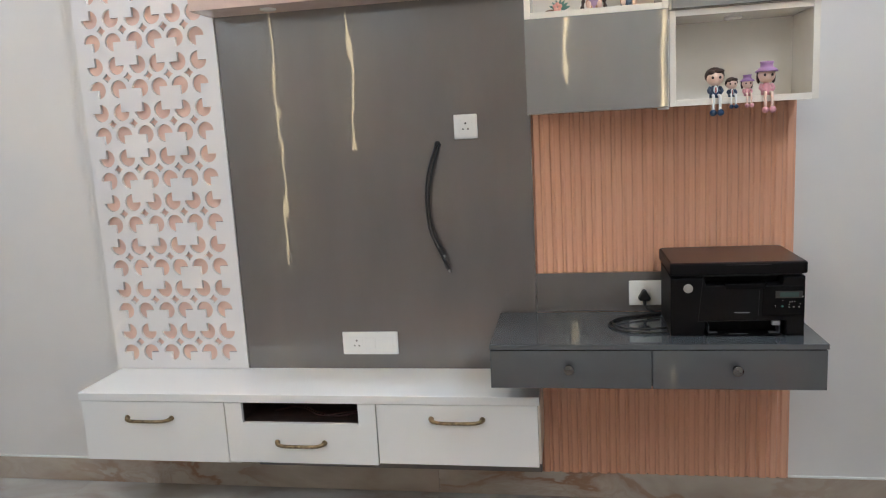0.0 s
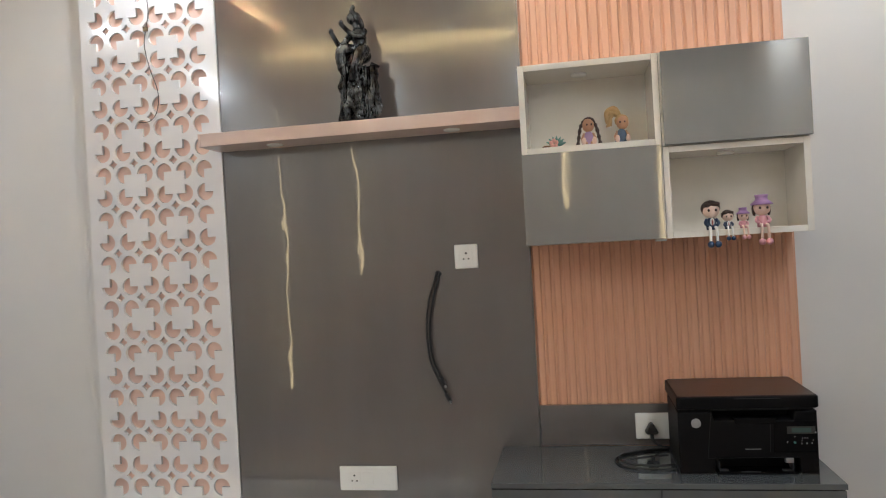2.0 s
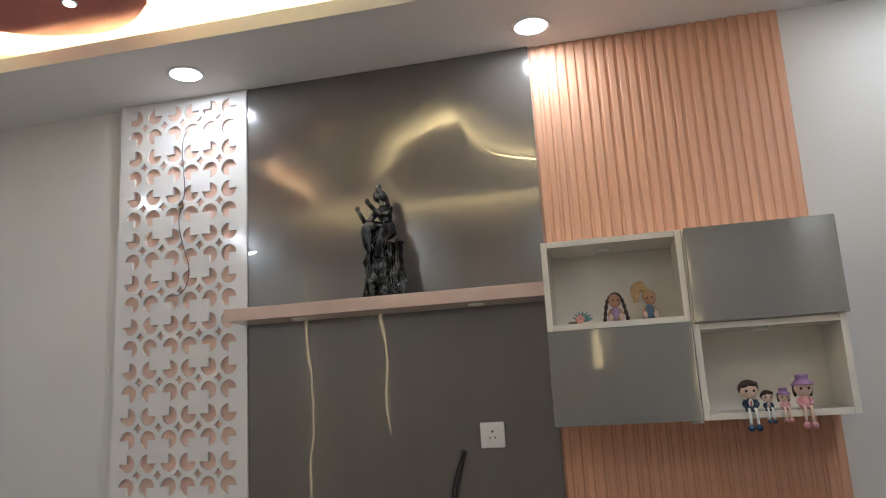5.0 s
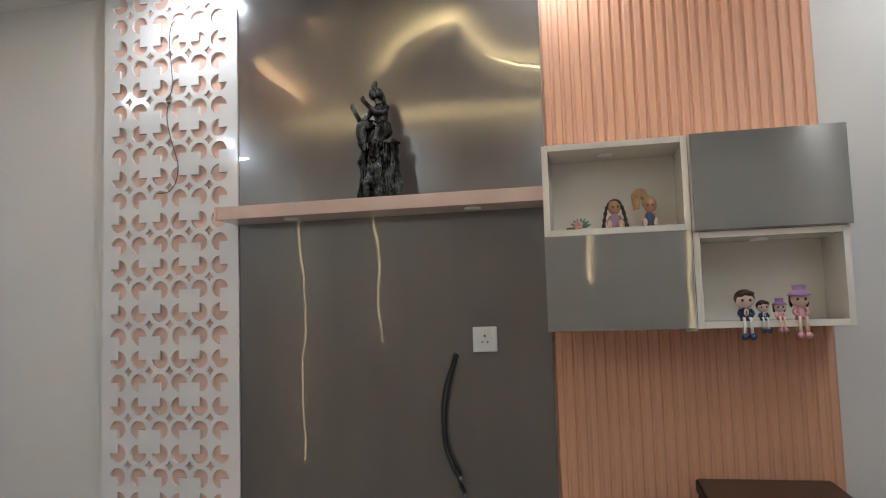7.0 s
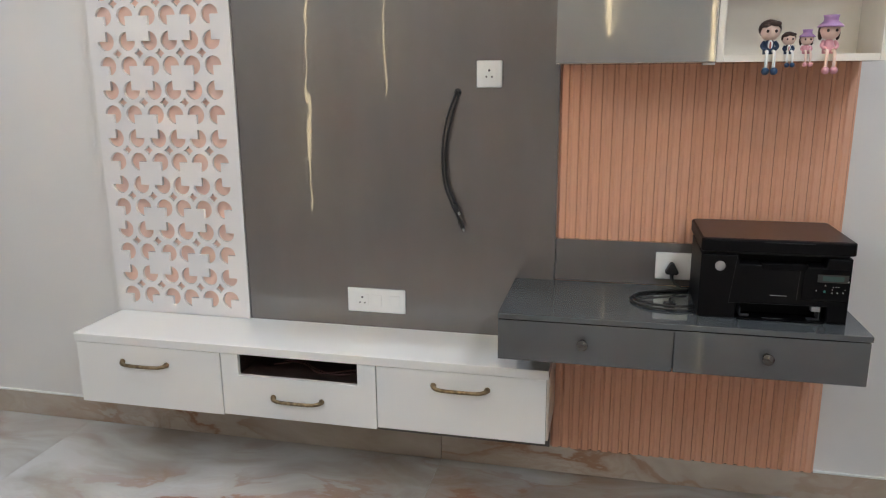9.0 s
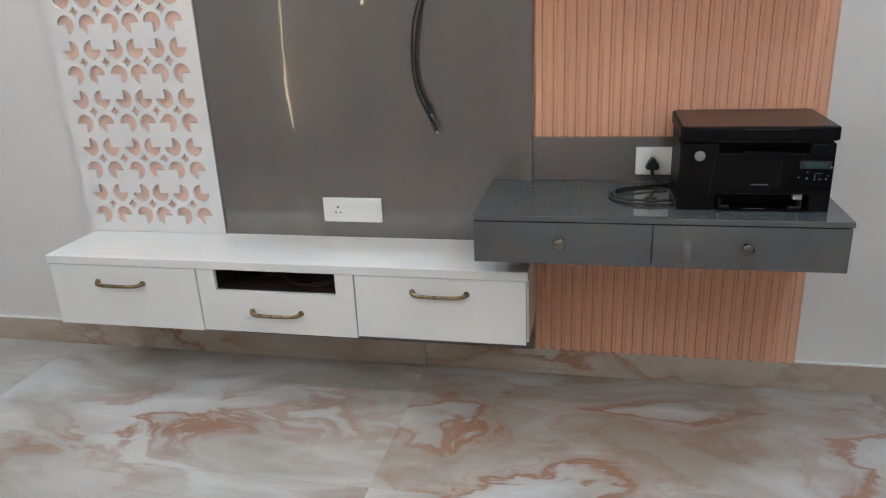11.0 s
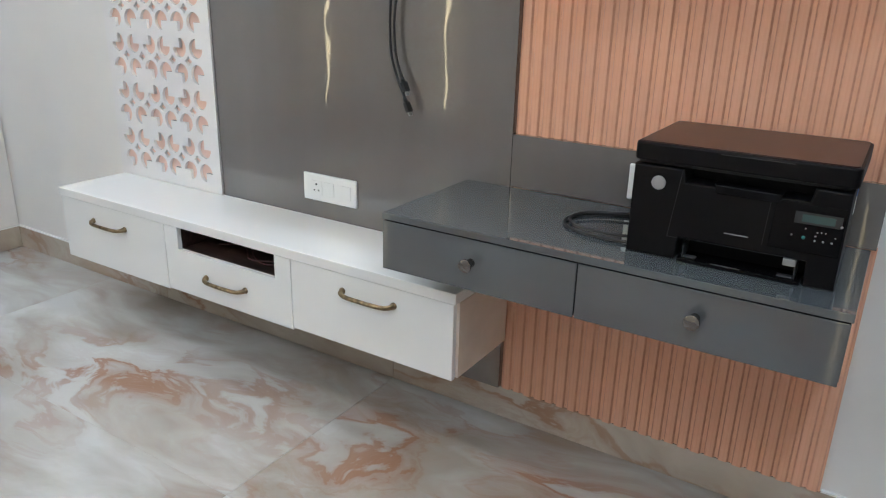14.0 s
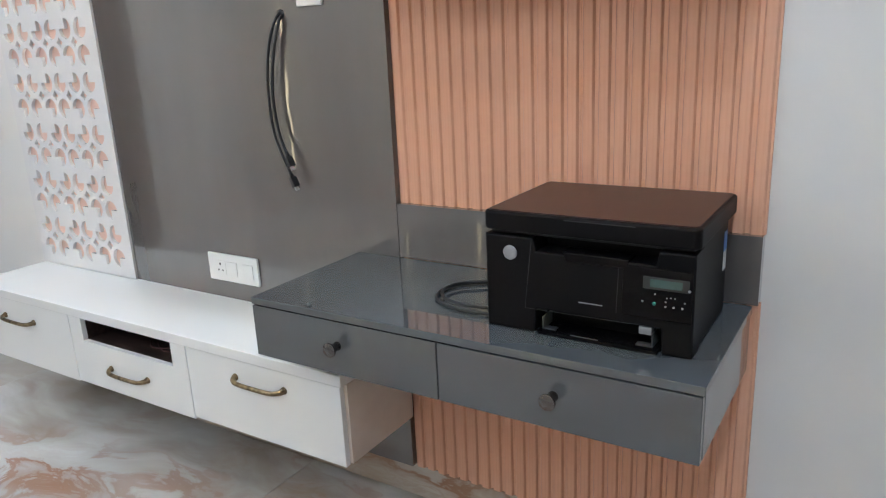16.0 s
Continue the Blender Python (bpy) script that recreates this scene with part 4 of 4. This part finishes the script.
tube(spline([(-0.64, SY - 0.03, SZ + 0.0005), (-0.66, SY - 0.035, SZ + 0.03), (-0.655, SY - 0.03, SZ + 0.1), (-0.66, SY - 0.03, SZ + 0.19)], 3), [0.014, 0.013, 0.012, 0.012, 0.012, 0.011, 0.01, 0.009, 0.008, 0.005], 8, own)
raw = bpy.data.meshes.new("statue_raw")
own.to_mesh(raw)
own.free()
tmp = new("statue_tmp", raw)
rm = tmp.modifiers.new("blend", "REMESH")
rm.mode, rm.voxel_size = "VOXEL", 0.0022
bpy.context.view_layer.update()
made = bpy.data.meshes.new_from_object(tmp.evaluated_get(bpy.context.evaluated_depsgraph_get()))
bpy.data.objects.remove(tmp)
bpy.data.meshes.remove(raw)
own = bmesh.new()
own.from_mesh(made)
bpy.data.meshes.remove(made)
bmesh.ops.smooth_vert(own, verts=own.verts, factor=0.5, use_axis_x=True, use_axis_y=True, use_axis_z=True)
for v in own.verts:
    n = noise.noise(v.co * 55) + 0.6 * noise.noise(Vector((v.co.x * 150, v.co.y * 150, v.co.z * 45)))
    low = v.co.z < SZ + 0.2
    bark = noise.noise(Vector((v.co.x * 110, v.co.y * 110, v.co.z * 17))) if low else 0.0
    v.co += v.normal * ((0.0024 if low else 0.001) * n + 0.008 * bark)
solo("statue", own, M_STATUE, (-0.6, SY, SZ), "dark bronze statue seated on a tree stump, on the shelf", "statue", smooth=True)

# ---- small dolls ----
M_SKIN = mat("doll_light_vinyl", (0.8, 0.58, 0.48), 0.45)
M_TAN = mat("doll_tan_vinyl", (0.5, 0.27, 0.17), 0.45)
M_HAIR = mat("doll_dark_hair", (0.045, 0.022, 0.016), 0.5)
M_BLOND = mat("doll_blond_hair", (0.46, 0.29, 0.13), 0.6)
bump(M_BLOND, 120.0, 0.8, 0.003, (1, 1, 0.4))
M_NAVY = mat("doll_navy_paint", (0.02, 0.04, 0.09), 0.4)
M_BLUE = mat("doll_blue_paint", (0.02, 0.06, 0.14), 0.35)
M_PINK = mat("doll_pink_paint", (0.75, 0.36, 0.4), 0.4)
M_PURPLE = mat("doll_purple_paint", (0.36, 0.2, 0.4), 0.45)
M_LILAC = mat("doll_lilac_cloth", (0.42, 0.28, 0.45), 0.7)
M_DENIM = mat("doll_denim_cloth", (0.09, 0.13, 0.2), 0.8)
DOLL = [M_SKIN, M_HAIR, M_NAVY, M_BLUE, M_PINK, M_PURPLE, M_PLATE, M_TAN, M_BLOND, M_LILAC, M_DENIM, M_RED]


def edge_doll(x, seat, s, suit, hat, label):
    """A figurine that sits on a ledge at z = seat with its legs hanging over the edge."""
    y = -0.206
    top, shoe, cap = (2, 3, 1) if suit else (4, 4, 5)
    bm = bmesh.new()
    lathe([(0.016 * s, 0.0003), (0.017 * s, 0.01 * s), (0.012 * s, 0.034 * s), (0.007 * s, 0.04 * s)], (x, y, seat), "z", 14, bm, top)
    ball((x, y, seat + 0.062 * s), 0.0265 * s, 0.025 * s, 0.025 * s, bm, 0)
    if hat:
        lathe([(0.034 * s, -0.003 * s), (0.0345 * s, 0.0), (0.024 * s, 0.009 * s), (0.0195 * s, 0.013 * s), (0.0185 * s, 0.021 * s), (0.0215 * s, 0.0295 * s), (0.014 * s, 0.0285 * s)], (x, y, seat + 0.075 * s), "z", 18, bm, cap)
        for d in (-1, 1):
            ball((x + d * 0.0225 * s, y + 0.009 * s, seat + 0.058 * s), 0.0065 * s, 0.012 * s, 0.021 * s, bm, 1)
    else:
        ball((x, y + 0.0075 * s, seat + 0.069 * s), 0.0305 * s, 0.0265 * s, 0.0265 * s, bm, 1)
        ball((x + 0.009 * s, y - 0.0145 * s, seat + 0.082 * s), 0.017 * s, 0.011 * s, 0.008 * s, bm, 1)
        ball((x - 0.013 * s, y - 0.013 * s, seat + 0.079 * s), 0.013 * s, 0.011 * s, 0.008 * s, bm, 1)
    for d in (-1, 1):
        ball((x + d * 0.011 * s, y - 0.0245 * s, seat + 0.062 * s), 0.0038 * s, 0.002 * s, 0.0045 * s, bm, 1, 8)
        tube(spline([(x + d * 0.014 * s, y, seat + 0.034 * s), (x + d * 0.02 * s, y - 0.008 * s, seat + 0.022 * s), (x + d * 0.012 * s, y - 0.016 * s, seat + 0.012 * s)], 3), 0.0055 * s, 6, bm, top)
        knee = -0.2335
        tube(spline([(x + d * 0.008 * s, y - 0.008, seat + 0.008), (x + d * 0.009 * s, knee + 0.002, seat + 0.007), (x + d * 0.01 * s, knee - 0.004, seat - 0.006), (x + d * 0.01 * s, knee - 0.004, seat - 0.04 * s)], 4),
             0.0048 * s, 6, bm, 6 if suit else 0)
        ball((x + d * 0.011 * s, knee - 0.008, seat - 0.046 * s), 0.0105 * s, 0.014 * s, 0.0105 * s, bm, shoe, 10)
    if suit:
        ball((x, y - 0.0135 * s, seat + 0.026 * s), 0.007 * s, 0.004 * s, 0.013 * s, bm, 6, 8)
        ball((x, y - 0.0165 * s, seat + 0.024 * s), 0.003 * s, 0.0025 * s, 0.01 * s, bm, 11, 8)
    solo("figurine", bm, DOLL, (x, y, seat), label, "figurine", "figurines on the cubby edge")


SEAT = 1.523
edge_doll(0.586, SEAT, 1.02, True, False, "tall dark-haired figurine in a navy suit on the cubby edge")
edge_doll(0.637, SEAT, 0.66, True, False, "small dark-haired figurine in a navy suit on the cubby edge")
edge_doll(0.684, SEAT, 0.64, False, True, "small pink figurine in a purple hat on the cubby edge")
edge_doll(0.742, SEAT, 1.0, False, True, "tall pink figurine in a purple hat on the cubby edge")


def floor_doll(x, z, blond, label):
    y = -0.15
    bm = bmesh.new()
    cloth, skin = (10, 7) if blond else (9, 7)
    lathe([(0.022, 0.0003), (0.024, 0.008), (0.018, 0.03), (0.013, 0.045), (0.006, 0.052)], (x, y, z), "z", 16, bm, cloth)
    ball((x + (0.004 if blond else 0), y, z + 0.073), 0.021, 0.02, 0.024, bm, skin)
    hair = 8 if blond else 1
    ball((x + 0.002, y + 0.007, z + 0.081), 0.0235, 0.0205, 0.0215, bm, hair)
    if blond:
        for k in range(9):
            tube(spline([(x - 0.006, y + 0.008, z + 0.1), (x - 0.02 - 0.002 * k, y + 0.008 - 0.003 * (k % 4), z + 0.124 - 0.0022 * k), (x - 0.046 + 0.003 * (k % 5), y + 0.003 * (k % 4), z + 0.112 - 0.0045 * k),
                         (x - 0.05 + 0.006 * (k % 4), y, z + 0.085 - 0.003 * k)], 4), [0.009] * 9 + [0.008, 0.007, 0.005, 0.002], 6, bm, hair)
    else:
        for d in (-1, 1):
            pts = spline([(x + d * 0.015, y, z + 0.088), (x + d * 0.026, y - 0.004, z + 0.068), (x + d * 0.033, y - 0.008, z + 0.035), (x + d * 0.038, y - 0.012, z + 0.004)], 6)
            tube(pts, [0.0055 + 0.0015 * math.sin(i * 1.6) for i in range(len(pts))], 8, bm, hair)
    for d in (-1, 1):
        ball((x + d * 0.0075 + 0.003, y - 0.0195, z + 0.073), 0.003, 0.002, 0.0035, bm, 1, 8)
        tube([(x + d * 0.014, y, z + 0.044), (x + d * 0.022, y - 0.01, z + 0.028), (x + d * 0.02, y - 0.02, z + 0.014)], 0.005, 6, bm, skin)
        tube([(x + d * 0.009, y - 0.01, z + 0.009), (x + d * 0.016, y - 0.04, z + 0.0085)], 0.008, 8, bm, cloth if blond else skin)
        ball((x + d * 0.017, y - 0.047, z + 0.0135), 0.008, 0.007, 0.013, bm, 0, 10)
    solo("doll", bm, DOLL, (x, y, z), label, "doll", "dolls in the cubby")


FLOORZ = 1.8312
floor_doll(0.212, FLOORZ, False, "small doll with long dark braids in lilac, sitting in the cubby")
floor_doll(0.322, FLOORZ, True, "small doll with a blond ponytail in denim, sitting in the cubby")

t = thing("hair_clip", (0.09, -0.15, FLOORZ), "teal and pink flower hair clip lying in the cubby", "hair clip")
part("clip_base", lathe([(0.022, 0), (0.024, 0.006), (0.02, 0.012)], (0.075, -0.15, FLOORZ + 0.0003), "z", 18), mat("brown_felt", (0.2, 0.11, 0.06), 0.8), t, "brown round base")
own = bmesh.new()
for k in range(7):
    a = radians(15 + 23 * k)
    tip = Vector((0.1 + 0.036 * math.cos(a), -0.147 + 0.002 * k, FLOORZ + 0.013 + 0.034 * math.sin(a)))
    tube([(0.1, -0.147, FLOORZ + 0.013), (Vector((0.1, -0.147, FLOORZ + 0.013)) + tip) / 2, tip], [0.003, 0.007, 0.0015], 6, own)
part("net_fan", own, mat("teal_net", (0.14, 0.28, 0.24), 0.7), t, "teal net fan")
own = bmesh.new()
for k in range(5):
    a = radians(72 * k + 18)
    ball((0.094 + 0.009 * math.cos(a), -0.172, FLOORZ + 0.018 + 0.009 * math.sin(a)), 0.0075, 0.004, 0.0075, own, 0, 10)
part("flower", own, mat("salmon_petals", (0.8, 0.38, 0.33), 0.6), t, "salmon pink flower")
